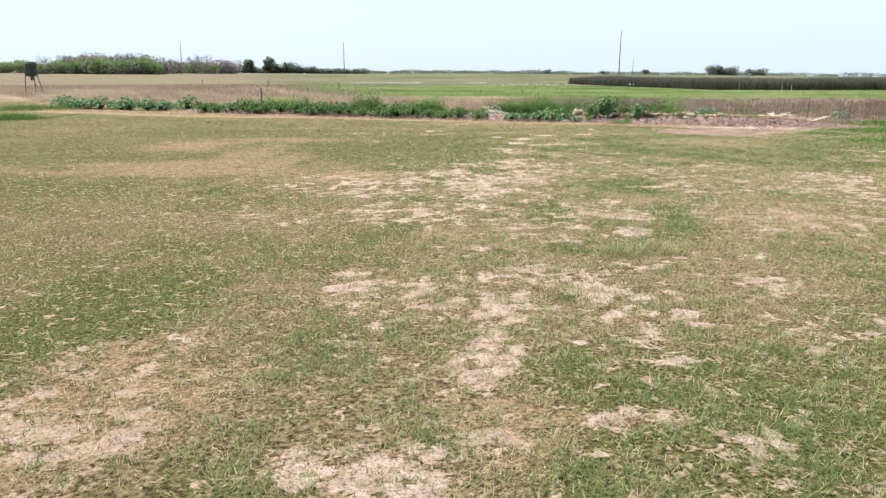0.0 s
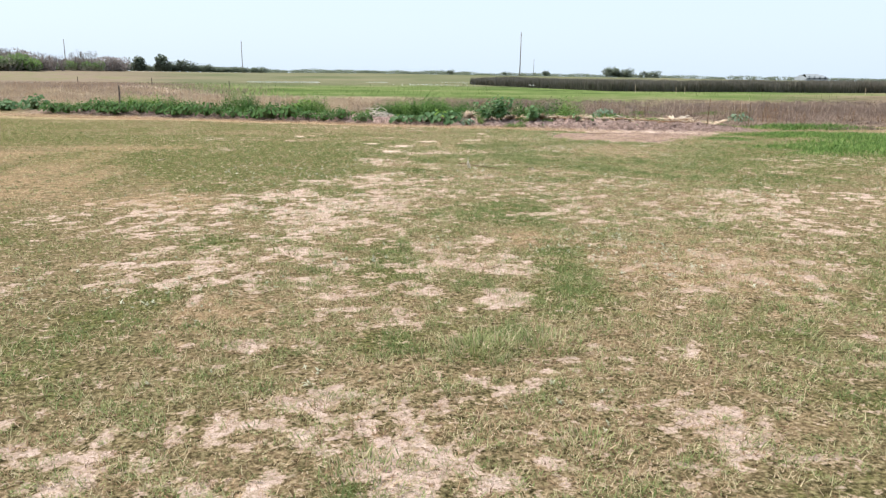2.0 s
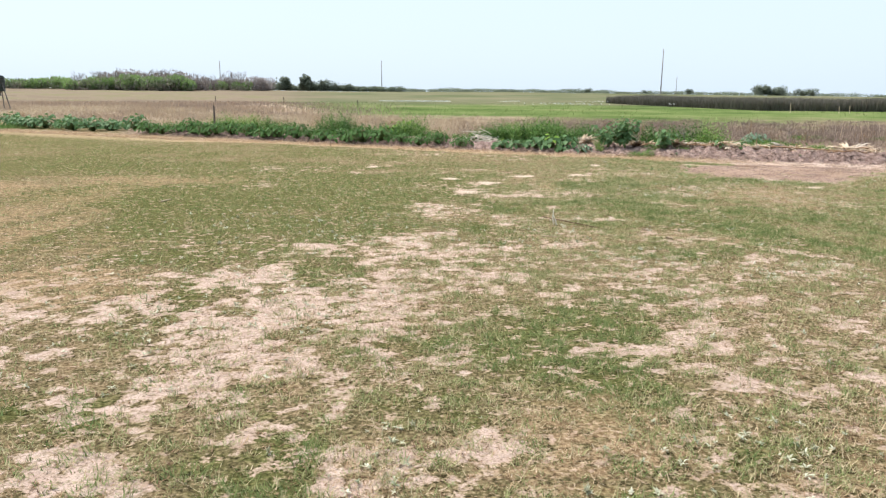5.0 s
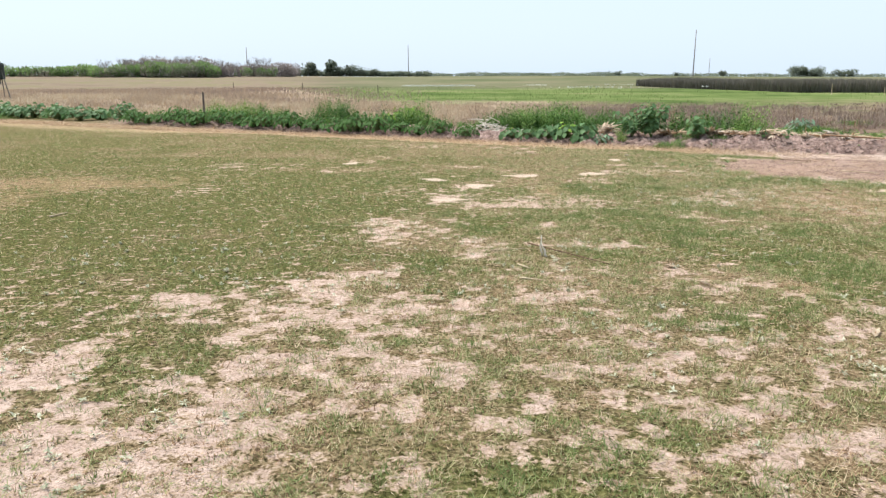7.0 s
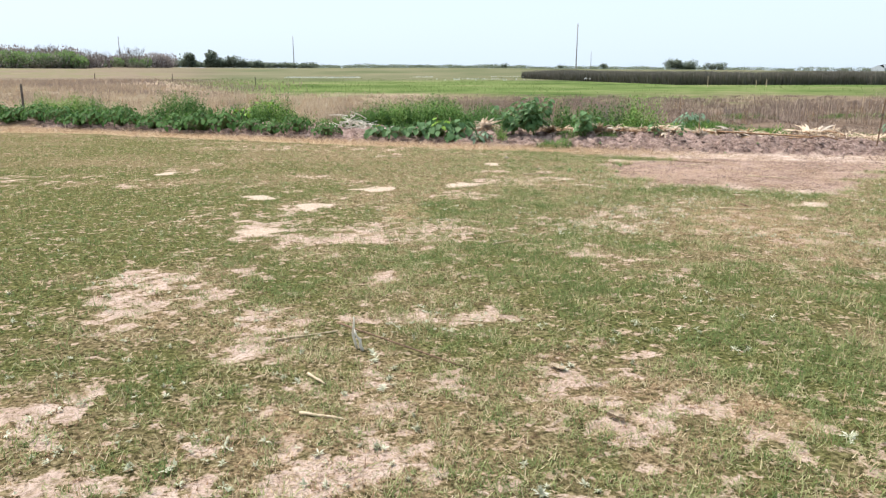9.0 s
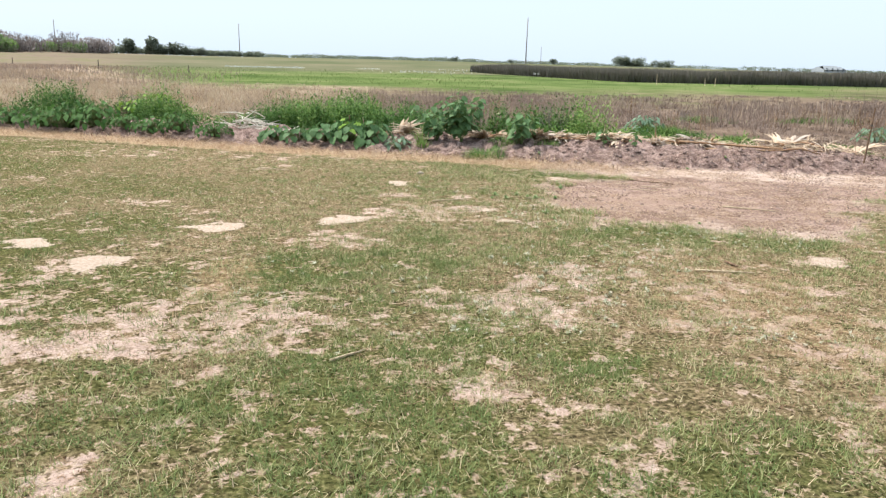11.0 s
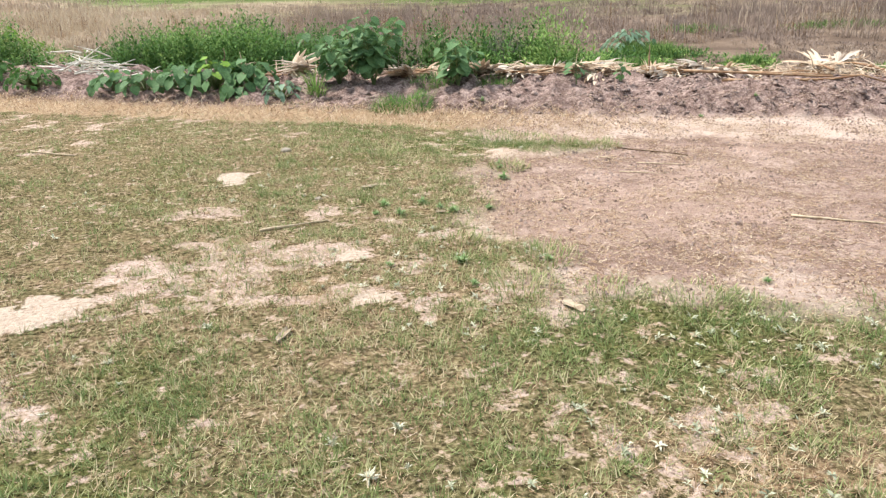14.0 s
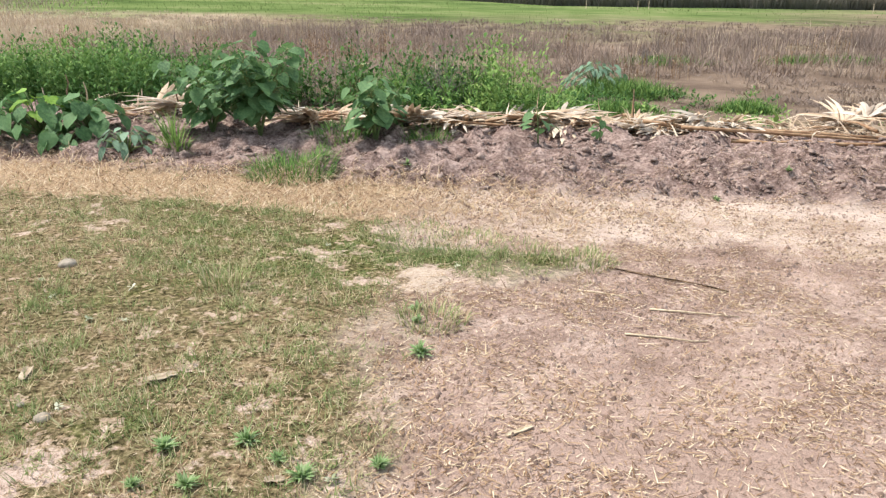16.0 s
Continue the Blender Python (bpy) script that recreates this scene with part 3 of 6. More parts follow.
def blades(x, y, z, length, width, yaw, lean, bend=0.3, seg=1):
    """Many grass blades in one go. lean: radians off upright; bend: more lean towards the tip. Returns verts and faces."""
    n = len(x)
    base = np.stack([x, y, z], 1)
    dx, dy = np.sin(yaw), np.cos(yaw)
    side = np.stack([dy, -dx, np.zeros(n)], 1) * (width / 2)[:, None]

    def along(l, a):
        return np.stack([dx * np.sin(a) * l, dy * np.sin(a) * l, np.cos(a) * l], 1)

    if seg == 1:
        v = np.stack([base - side, base + side, base + along(length, lean)], 1).reshape(-1, 3)
        return v, np.arange(3 * n).reshape(-1, 3)
    if seg == 3:
        mid = base + along(length * 0.5, lean)
        tip = mid + along(length * 0.5, np.minimum(lean + bend, 2.2))
        v = np.stack([base, mid + side, mid - side, tip], 1).reshape(-1, 3)
        k = np.arange(n)[:, None] * 4
        return v, np.concatenate([k + np.array([[0, 1, 2]]), k + np.array([[2, 1, 3]])], 1).reshape(-1, 3)
    mid = base + along(length * 0.55, lean)
    tip = mid + along(length * 0.45, np.minimum(lean + bend, 2.2))
    v = np.stack([base - side, base + side, mid + side * 0.75, mid - side * 0.75, tip], 1).reshape(-1, 3)
    k = np.arange(n)[:, None] * 5
    f = np.concatenate([k + np.array([[0, 1, 2]]), k + np.array([[0, 2, 3]]), k + np.array([[3, 2, 4]])], 1).reshape(-1, 3)
    return v, f


def scatter(x0, x1, y0, y1, n):
    return RNG.uniform(x0, x1, n), RNG.uniform(y0, y1, n)


# ---- the ground: one sheet to the horizon ----
def steps(a, b, fine, reach, growth):
    """Even steps from a to b, and growing ones beyond, out to reach on both sides."""
    out, s, p = [], fine, 0.0
    while p < reach:
        s *= growth
        p += s
        out.append(p)
    out = np.array(out)
    return np.concatenate([a - out[::-1], np.arange(a, b + fine / 2, fine), b + out])


def build_ground():
    xs = steps(-3.5, 11.0, 0.06, 3500, 1.14)
    ys = np.concatenate([steps(1.5, 24.0, 0.06, 3000, 1.25)[:-1]])
    ys = ys[ys < 24.03]
    more = np.arange(24.07, 31.5, 0.048)
    far, s = [], 0.09
    p = more[-1]
    while p < 4200:
        s *= 1.055
        p += s
        far.append(p)
    ys = np.concatenate([ys, more, far])
    X, Y = np.meshgrid(xs, ys)
    x, y = X.ravel(), Y.ravel()
    nx, ny = len(xs), len(ys)
    i = (np.arange(ny - 1)[:, None] * nx + np.arange(nx - 1)[None]).ravel()
    faces = np.stack([i, i + 1, i + 1 + nx, i + nx], 1)
    me = smooth_shade(mesh_from("ground", np.stack([x, y, land(x, y)], 1), faces, M_GROUND))
    v = behind(x, y)
    wob = 3.0 * (fbm(x, y, 9, 2) - 0.5)
    marsh_line = 29 + 3 * wob + 75 * smooth(-8, -22, np.degrees(np.arctan2(x - 3, np.maximum(y, 1))))
    east = smooth(-3, 6, x - 0.25 * (y - 35) + wob)
    field = smooth(2.6, 3.4, v)
    marsh = smooth(-13, 12, v - marsh_line + 26 * (fbm(x, y, 7, 11) - 0.5))
    layers = dict(lush=lushness(x, y), bare=soil_shows(x, y) * (1 - field), rust=rust_at(x, y), straw=straw_strip(x, y) * (1 - 0.55 * smooth(-4, -10, x)), pale=np.clip(smooth(24.2, 25.6, y + 0.35 * (x - 9)) + 0.7 * smooth(0.95, 0.5, yard(x, y)) + 0.55 * smooth(22.6, 21.6, y + 0.3 * (x - 7)), 0, 1), dirt=yard(x, y), bed=bed_soil(x, y),
                  sand=sandy(x, y),
                  tan=field * (1 - east), red=field * east, marsh=marsh, far=smooth(105, 150, np.hypot(x - 3, y - 5) + 12 * wob))
    layers["heath"] = smooth(-9, -17, np.degrees(np.arctan2(x - 3, np.maximum(y, 1))) + 2.0 * wob)
    for k, val in layers.items():
        me.attributes.new(k, "FLOAT", "POINT").data.foreach_set("value", val.astype(np.float32))
    return tagged(new("ground", me), "patchy mown lawn, sandy soil and flat marsh field", "ground", kind="structure")


build_ground()


# ---- lawn grass ----
def path_x(y):
    return 0.3 * np.asarray(y, float)


def lawn_points(n, reach=24.0, near=2.2):
    """Random places on the lawn, closer together along the way walked."""
    y = RNG.uniform(0.5, 36, n)
    u = RNG.random(n)
    far = near * (1.0 - np.clip((u - 0.55) / 0.45, 0, 0.985)) ** -1.1
    off = np.where(u < 0.55, near * u / 0.55, far)
    off = np.minimum(off, reach) * RNG.choice([-1, 1], n)
    x = path_x(np.minimum(y, 24)) + off
    keep = (behind(x, y) < 0.15) & (x > -24) & (x < 26)
    return x[keep], y[keep], np.abs(off[keep])


def build_lawn():
    x, y, off = lawn_points(1700000)
    b = soil_shows(x, y, -0.04)
    clump = fbm(x, y, 0.13, 4, 2)
    patch = fbm(x, y, 0.5, 6, 3)
    dirt = np.maximum(yard(x, y), sandy(x, y))
    cover = np.clip(0.63 - 0.7 * b + 4.8 * (clump - 0.5) * (1 - 0.3 * b), 0.02, 1) * (1 - dirt) * (1 - 0.85 * straw_strip(x, y))
    keep = RNG.random(len(x)) < cover
    x, y, off, clump, patch, b = x[keep], y[keep], off[keep], clump[keep], patch[keep], b[keep]
    n = len(x)
    lush = lushness(x, y)
    tone = 0.09 + 0.64 * lush + 2.0 * (clump - 0.5) + 0.5 * (patch - 0.5) - 0.12 * b + RNG.normal(0, 0.27, n)
    size = np.clip(0.75 + 0.16 * off, 1.0, 2.6)
    length = RNG.uniform(0.022, 0.055, n) * (0.8 + 0.6 * clump + 0.3 * lush)
    width = RNG.uniform(0.003, 0.0065, n) * size
    v, f = blades(x, y, land(x, y) - 0.004, length, width, RNG.uniform(0, 6.283, n), np.abs(RNG.normal(1.05, 0.33, n)), seg=1)
    stuff("lawn_grass", v, f, M_LAWN, "short mown patchy lawn grass, green to straw", "grass", np.repeat(np.clip(tone, 0, 1), 3))


def build_clippings():
    """Dry stems that lie about on the lawn and the dirt."""
    x, y, off = lawn_points(330000, near=1.6)
    keep = RNG.random(len(x)) < np.clip(0.3 + 0.6 * rust_at(x, y) + 0.45 * bareness(x, y) + 1.8 * (fbm(x, y, 0.4, 9) - 0.5) - 0.5 * lushness(x, y) - 0.02 * off - 0.2 * yard(x, y), 0.03, 1)
    x, y, off = x[keep], y[keep], off[keep]
    n = len(x)
    size = np.clip(0.8 + 0.1 * off, 1.0, 1.9)
    v, f = blades(x, y, land(x, y) + RNG.uniform(0.004, 0.02, n), RNG.uniform(0.012, 0.055, n), RNG.uniform(0.002, 0.004, n) * size,
                  RNG.uniform(0, 6.283, n), RNG.normal(1.5, 0.07, n), seg=1)
    stuff("dry_clippings", v, f, M_STRAW, "dry straw clippings scattered over the lawn", "straw", np.repeat(np.clip(RNG.normal(0.42, 0.33, n), 0, 1), 3))


def build_straw_strip():
    x = RNG.uniform(-23, 9.5, 120000)
    y = front(x) + RNG.uniform(-1.5, 0.4, len(x))
    keep = RNG.random(len(x)) < straw_strip(x, y)
    x, y = x[keep], y[keep]
    n = len(x)
    v, f = blades(x, y, land(x, y) + RNG.uniform(0, 0.03, n), RNG.uniform(0.05, 0.16, n), RNG.uniform(0.004, 0.008, n), RNG.uniform(0, 6.283, n), RNG.normal(1.35, 0.25, n), seg=1)
    stuff("straw_edging", v, f, M_STRAW, "dry orange straw strip along the garden bed", "straw", np.repeat(np.clip(RNG.normal(0.48, 0.28, n), 0, 1), 3))


def build_lawn_tufts():
    """Longer, darker clumps that stand out of the mown turf."""
    n, per = 15000, 20
    x, y, off = lawn_points(n * 4, near=2.2)
    keep = (RNG.random(len(x)) < 0.22 + 0.4 * green_at(x, y) + 0.2 * bareness(x, y) + 0.5 * smooth(17, 21, y)) & (yard(x, y) < 0.4) & (sandy(x, y) < 0.3) & (straw_strip(x, y) < 0.5)
    x, y, off = x[keep][:n], y[keep][:n], off[keep][:n]
    n = len(x)
    r = RNG.uniform(0.02, 0.06, n)
    tone = np.clip(RNG.normal(0.66, 0.26, n) + 0.15 * green_at(x, y) - 0.4 * rust_at(x, y), 0.1, 1)
    h = RNG.uniform(0.022, 0.055, n) * (1 + 0.35 * smooth(17, 21, y))
    a = RNG.uniform(0, 6.283, (n, per))
    q = np.sqrt(RNG.random((n, per))) * r[:, None]
    px, py = (x[:, None] + q * np.sin(a)).ravel(), (y[:, None] + q * np.cos(a)).ravel()
    m = n * per
    v, f = blades(px, py, land(px, py) - 0.004, np.repeat(h, per) * RNG.uniform(0.5, 1.1, m), RNG.uniform(0.0025, 0.005, m) * np.repeat(np.clip(0.8 + 0.13 * off, 1, 2.2), per),
                  a.ravel() + RNG.normal(0, 0.6, m), np.abs(RNG.normal(0.85, 0.35, m)), seg=1)
    stuff("lawn_tufts", v, f, M_LAWN, "darker green grass tufts standing in the lawn", "grass", np.repeat(np.clip(np.repeat(tone, per) + RNG.normal(0, 0.12, m), 0, 1), 3))


def build_yard_litter():
    """Straw bits and crumbs trodden into the bare dirt."""
    x, y = scatter(5.8, 13.2, 20.6, 27.2, 210000)
    keep = RNG.random(len(x)) < yard(x, y) * (0.25 + 0.75 * smooth(0.4, 0.65, fbm(x, y, 0.3, 4)))
    x, y = x[keep], y[keep]
    n = len(x)
    v, f = blades(x, y, land(x, y) + RNG.uniform(0.002, 0.008, n), np.exp(RNG.normal(math.log(0.028), 0.55, n)).clip(0.008, 0.14), RNG.uniform(0.003, 0.0065, n), RNG.uniform(0, 6.283, n), RNG.normal(1.48, 0.08, n), seg=1)
    stuff("dirt_straw", v, f, M_STRAW, "dry straw bits trodden into the dirt", "straw", np.repeat(np.clip(RNG.choice([0.1, 0.2, 0.5, 0.85], n) + RNG.normal(0, 0.1, n), 0, 1), 3))


def build_stubble():
    """Low brown and olive stubble clinging to the bare soil."""
    n, per = 9000, 14
    x, y, off = lawn_points(n * 4, near=2.2)
    keep = (RNG.random(len(x)) < 1.1 * bareness(x, y)) & (yard(x, y) < 0.3) & (sandy(x, y) < 0.3)
    x, y, off = x[keep][:n], y[keep][:n], off[keep][:n]
    n = len(x)
    r = np.exp(RNG.normal(math.log(0.035), 0.45, n)).clip(0.012, 0.1)
    a = RNG.uniform(0, 6.283, (n, per))
    q = np.sqrt(RNG.random((n, per))) * r[:, None]
    px, py = (x[:, None] + 1.3 * q * np.sin(a)).ravel(), (y[:, None] + q * np.cos(a)).ravel()
    m = n * per
    wide = np.repeat(np.clip(0.9 + 0.12 * off, 1, 2), per)
    v, f = blades(px, py, land(px, py) + 0.001, np.repeat(0.4 * r + 0.012, per) * RNG.uniform(0.5, 1.3, m), RNG.uniform(0.003, 0.007, m) * wide, RNG.uniform(0, 6.283, m), np.abs(RNG.normal(1.15, 0.3, m)), seg=1)
    tone = np.repeat(RNG.choice([0.02, 0.12, 0.3, 0.5], n), per) + RNG.normal(0, 0.1, m)
    olive = np.repeat(RNG.random(n) < 0.45, per)
    for sel, nm, mat, t in ((olive, "olive_stubble", M_LAWN, 0.42 + 0.5 * tone), (~olive, "brown_stubble", M_STRAW, tone)):
        k = np.repeat(sel, 3)
        stuff(nm, v[k], np.arange(3 * sel.sum()).reshape(-1, 3), mat, "low stubble of mown grass on bare soil", "grass", np.repeat(np.clip(t[sel], 0, 1), 3))


def build_silver_scatter():
    """Small grey-green weeds, sown thinly all over the thin turf."""
    n, per = 5200, 9
    x, y, off = lawn_points(n * 6, near=2.6)
    want = smooth(0.46, 0.68, fbm(x, y, 1.3, 1)) * smooth(5, 9, y) * smooth(26, 22, y) * (0.35 + 0.65 * bareness(x, y))
    keep = (RNG.random(len(x)) < want) & (yard(x, y) < 0.3) & (sandy(x, y) < 0.4)
    x, y = x[keep][:n], y[keep][:n]
    n = len(x)
    s = np.repeat(RNG.uniform(0.012, 0.034, n), per)
    m = n * per
    a = RNG.uniform(0, 6.283, m)
    px, py = np.repeat(x, per), np.repeat(y, per)
    v, f = blades(px, py, land(px, py) + 0.008, s * RNG.uniform(0.6, 1.3, m), s * RNG.uniform(0.22, 0.38, m), a, np.clip(RNG.normal(0.95, 0.35, m), 0.1, 1.5), 0.6, 3)
    stuff("silver_weeds", v, f, M_SILVER, "tiny silvery grey-green weeds sown through thin turf", "weeds", np.repeat(np.clip(np.repeat(RNG.uniform(0, 0.8, n), per) + RNG.normal(0, 0.15, m), 0, 1), 4))


build_lawn()
build_lawn_tufts()
build_stubble()
build_silver_scatter()
build_yard_litter()
build_clippings()
build_straw_strip()


def grass_tuft(name, x, y, radius, height, count, tone, label, material=None, width=0.005, lean=0.35, group="grass tufts"):
    """One tuft of longer grass as a thing of its own."""
    r, a = radius * np.sqrt(RNG.random(count)), RNG.uniform(0, 6.283, count)
    px, py = r * np.sin(a), r * np.cos(a)
    z = land(x + px, y + py) - landz(x, y)
    v, f = blades(px, py, z - 0.005, height * RNG.uniform(0.3, 1.0, count) * (0.45 + 1.1 * fbm(x + px, y + py, 0.14, 6, 2)), width * RNG.uniform(0.7, 1.3, count), a + RNG.normal(0, 0.8, count),
                  np.clip(lean * r / radius + np.abs(RNG.normal(0.25, 0.3, count)), 0, 1.4), 0.5, 2)
    ob = new(name, mesh_from(name, v, f, material or M_LAWN, np.repeat(np.clip(RNG.normal(tone, 0.25, count), 0, 1), 5)))
    ob.matrix_basis = pose(x, y, landz(x, y))
    return tagged(ob, label, "grass", group, "stuff")


for tx, ty, tr, th, tn in [(1.57, 6.6, 0.22, 0.11, 420), (1.95, 6.65, 0.25, 0.1, 420), (0.95, 5.3, 0.2, 0.07, 260), (1.85, 5.4, 0.16, 0.08, 200), (6.95, 25.55, 0.34, 0.07, 520), (7.3, 25.3, 0.28, 0.08, 420),
                           (7.6, 25.1, 0.24, 0.08, 320), (7.85, 24.9, 0.2, 0.09, 300), (6.85, 24.22, 0.16, 0.12, 240), (6.6, 22.2, 0.18, 0.12, 240), (7.15, 21.5, 0.25, 0.075, 300), (6.72, 21.65, 0.22, 0.08, 260),
                           (8.0, 21.2, 0.25, 0.075, 280), (5.9, 24.85, 0.14, 0.14, 160), (6.16, 22.57, 0.13, 0.1, 180), (6.36, 21.8, 0.18, 0.11, 220)]:
    grass_tuft("grass_tuft", tx, ty, tr, th, tn, 0.55, "low olive-green grass tuft on bare soil")


def small_weed(leaves, radius, rise, lw, material, name="weed"):
    """A low rosette: narrow leaves that spring from one crown."""
    verts, faces, tone = [(0, 0, 0.004)], [], [0.3]
    for k in range(leaves):
        a, lean = random.uniform(0, 6.283), min(max(random.gauss(1.35 - rise, 0.3), 0.05), 1.5)
        l, w = radius * random.uniform(0.4, 1.0), lw * random.uniform(0.6, 1.3)
        d, sd = Vector((math.sin(a) * math.sin(lean), math.cos(a) * math.sin(lean), math.cos(lean))), Vector((math.cos(a), -math.sin(a), 0))
        m = d * l * 0.55
        tip = m + (d + Vector((0, 0, -0.5))).normalized() * l * 0.45
        o = len(verts)
        verts += [tuple(m + sd * w / 2), tuple(m - sd * w / 2), (tip.x, tip.y, max(tip.z, 0.002))]
        faces += [(0, o, o + 1), (o + 1, o, o + 2)]
        t = random.random()
        tone += [t, t, min(1, t + 0.2)]
    return mesh_from(name, verts, faces, material, tone)


GREEN_WEEDS = [small_weed(90, 0.075, 0.65, 0.011, M_HERB, "green_weed") for _ in range(3)]
for wx, wy in [(5.79, 23.37), (6.05, 23.36), (6.22, 23.12), (6.46, 23.14), (5.88, 23.15), (6.73, 23.89), (6.15, 23.23), (10.06, 26.18), (9.37, 26.03), (7.22, 27.12), (5.72, 23.19), (6.12, 22.21),
               (5.73, 22.23), (6.58, 22.17), (6.12, 21.88), (6.78, 24.21), (7.55, 21.65), (6.8, 24.35)]:
    weed = new("green_weed", random.choice(GREEN_WEEDS))
    s = random.uniform(0.55, 1.1)
    weed.matrix_basis = pose(wx, wy, landz(wx, wy), 0, 0, random.uniform(0, 360)) @ Matrix.Diagonal((s, s, s, 1))
    tagged(weed, "small blue-green weed on bare dirt", "weed", "small green weeds")

SILVER_WEEDS = [small_weed(22 + 6 * k, 0.07, 0.3 + 0.12 * k, 0.011, M_SILVER, "silver_weed") for k in range(5)]
SILVER_SPOTS = [(2.9, 15.6, 0.45, 9), (3.0, 14.4, 0.4, 10), (3.3, 15.3, 0.2, 3), (3.8, 14.3, 0.3, 5), (5.05, 15.5, 0.15, 4), (5.1, 14.6, 0.2, 4), (4.1, 15.4, 0.3, 4), (2.2, 15.2, 0.4, 6),
                (5.65, 19.25, 0.25, 12), (5.5, 19.8, 0.3, 7), (5.3, 20.4, 0.4, 7), (4.45, 19.4, 0.3, 8), (5.0, 18.75, 0.3, 6), (-0.6, 15.6, 1.2, 40), (0.2, 15.0, 0.6, 20),
                (1.1, 9.0, 0.5, 9), (2.6, 9.1, 0.15, 5), (4.2, 11.0, 0.8, 10), (4.6, 21.4, 0.6, 8)]
for sx, sy, sr, sn in SILVER_SPOTS:
    for _ in range(sn):
        wx, wy = sx + random.gauss(0, sr * 0.6), sy + random.gauss(0, sr * 0.6)
        weed = new("silver_weed", random.choice(SILVER_WEEDS))
        s = random.uniform(0.3, 0.75)
        weed.matrix_basis = pose(wx, wy, landz(wx, wy), random.uniform(-25, 25), random.uniform(-25, 25), random.uniform(0, 360)) @ Matrix.Diagonal((s, s * random.uniform(0.5, 1.0), s, 1))
        tagged(weed, "small silvery grey-green weed in the lawn", "weed", "silver weeds in the lawn")


# ---- sticks, stalks and litter ----
def tube(points, radii, sides=6, rough=0.0):
    """Verts and faces of a bent, tapered stem through the points."""
    pts = [Vector(p) for p in points]
    verts, faces = [], []
    for k, p in enumerate(pts):
        d = (pts[min(k + 1, len(pts) - 1)] - pts[max(k - 1, 0)]).normalized()
        a = d.orthogonal().normalized()
        b = d.cross(a)
        for s in range(sides):
            t = 6.2832 * s / sides
            r = radii[k] * (1 + rough * random.uniform(-1, 1))
            verts.append(p + a * math.cos(t) * r + b * math.sin(t) * r)
    for k in range(len(pts) - 1):
        for s in range(sides):
            faces.append((k * sides + s, k * sides + (s + 1) % sides, (k + 1) * sides + (s + 1) % sides, (k + 1) * sides + s))
    faces.append(tuple(range(sides))[::-1])
    faces.append(tuple(range((len(pts) - 1) * sides, len(pts) * sides)))
    return [tuple(v) for v in verts], faces


def merged(pieces):
    verts, faces = [], []
    for v, f in pieces:
        o = len(verts)
        verts += v
        faces += [tuple(i + o for i in q) for q in f]
    return verts, faces


def stick(x0, y0, x1, y1, r, material, label, lift=0.0, sag=0.02):
    a, b = Vector((x0, y0, landz(x0, y0) + r + lift)), Vector((x1, y1, landz(x1, y1) + r))
    side = Vector((b.y - a.y, a.x - b.x, 0)).normalized()
    pts, rad = [], []
    n = 7
    for k in range(n):
        t = k / (n - 1)
        p = a.lerp(b, t) + side * random.gauss(0, sag * 0.4) * (b - a).length
        p.z = max(p.z, landz(p.x, p.y) + r * 0.7)
        pts.append(p - a)
        rad.append(r * (1 - 0.5 * t) * random.uniform(0.85, 1.15))
    v, f = tube(pts, rad, 6, 0.12)
    ob = new("stick", smooth_shade(mesh_from("stick", v, f, material)))
    ob.matrix_basis = pose(*a)
    return tagged(ob, label, "stick", "fallen sticks")


stick(2.84, 15.95, 3.55, 15.33, 0.007, M_DARKSTICK, "thin dark brown twig lying on the lawn", 0.05)
stick(2.50, 15.80, 2.82, 15.94, 0.008, M_STICK, "pale dry stick lying on the lawn")
stick(2.74, 15.30, 2.84, 15.16, 0.009, M_STICK, "short pale dry stick on the lawn")
stick(2.76, 14.86, 2.98, 14.78, 0.009, M_STICK, "pale dry stick on bare lawn")
stick(8.25, 22.58, 8.77, 22.30, 0.009, M_STICK, "straight pale stick on the dirt")
stick(5.00, 23.00, 5.42, 23.13, 0.010, M_STICK, "pale dry stick on the lawn")
stick(2.74, 25.80, 3.20, 25.50, 0.010, M_STICK, "pale dry stick on the lawn")
stick(7.03, 20.07, 7.06, 19.93, 0.012, M_DARKSTICK, "short brown stick on the lawn")
stick(6.69, 19.87, 7.10, 19.74, 0.010, M_STICK, "pale dry stalk on the lawn")
stick(7.96, 24.76, 8.40, 24.30, 0.008, M_DARKSTICK, "thin dark twig lying on the dirt")
stick(7.66, 24.48, 7.86, 24.35, 0.006, M_STICK, "pale dry stick on the dirt")
stick(7.66, 23.93, 7.98, 23.79, 0.006, M_STICK, "pale dry stick on the dirt")
stick(7.90, 24.17, 8.27, 24.00, 0.006, M_STICK, "pale dry stick on the dirt")
stick(4.00, 18.24, 4.17, 18.37, 0.010, M_STICK, "pale dry stick on the lawn")
stick(-2.6, 17.29, -2.55, 17.56, 0.012, M_STICK, "pale dry stick on the lawn")


def upright_stalk(x, y, h, r, material, label, lean=8, group="broken stalks"):
    pts = [(random.gauss(0, 0.008) + h * t * math.sin(radians(lean)), random.gauss(0, 0.008), h * t) for t in (0, 0.25, 0.5, 0.75, 1)]
    v, f = tube(pts, [r, r * 0.95, r * 0.85, r * 0.7, r * 0.35], 6, 0.15)
    ob = new("dry_stalk", smooth_shade(mesh_from("dry_stalk", v, f, material)))
    ob.matrix_basis = pose(x, y, landz(x, y) - 0.01, 0, 0, random.uniform(0, 360))
    return tagged(ob, label, "stalk", group)


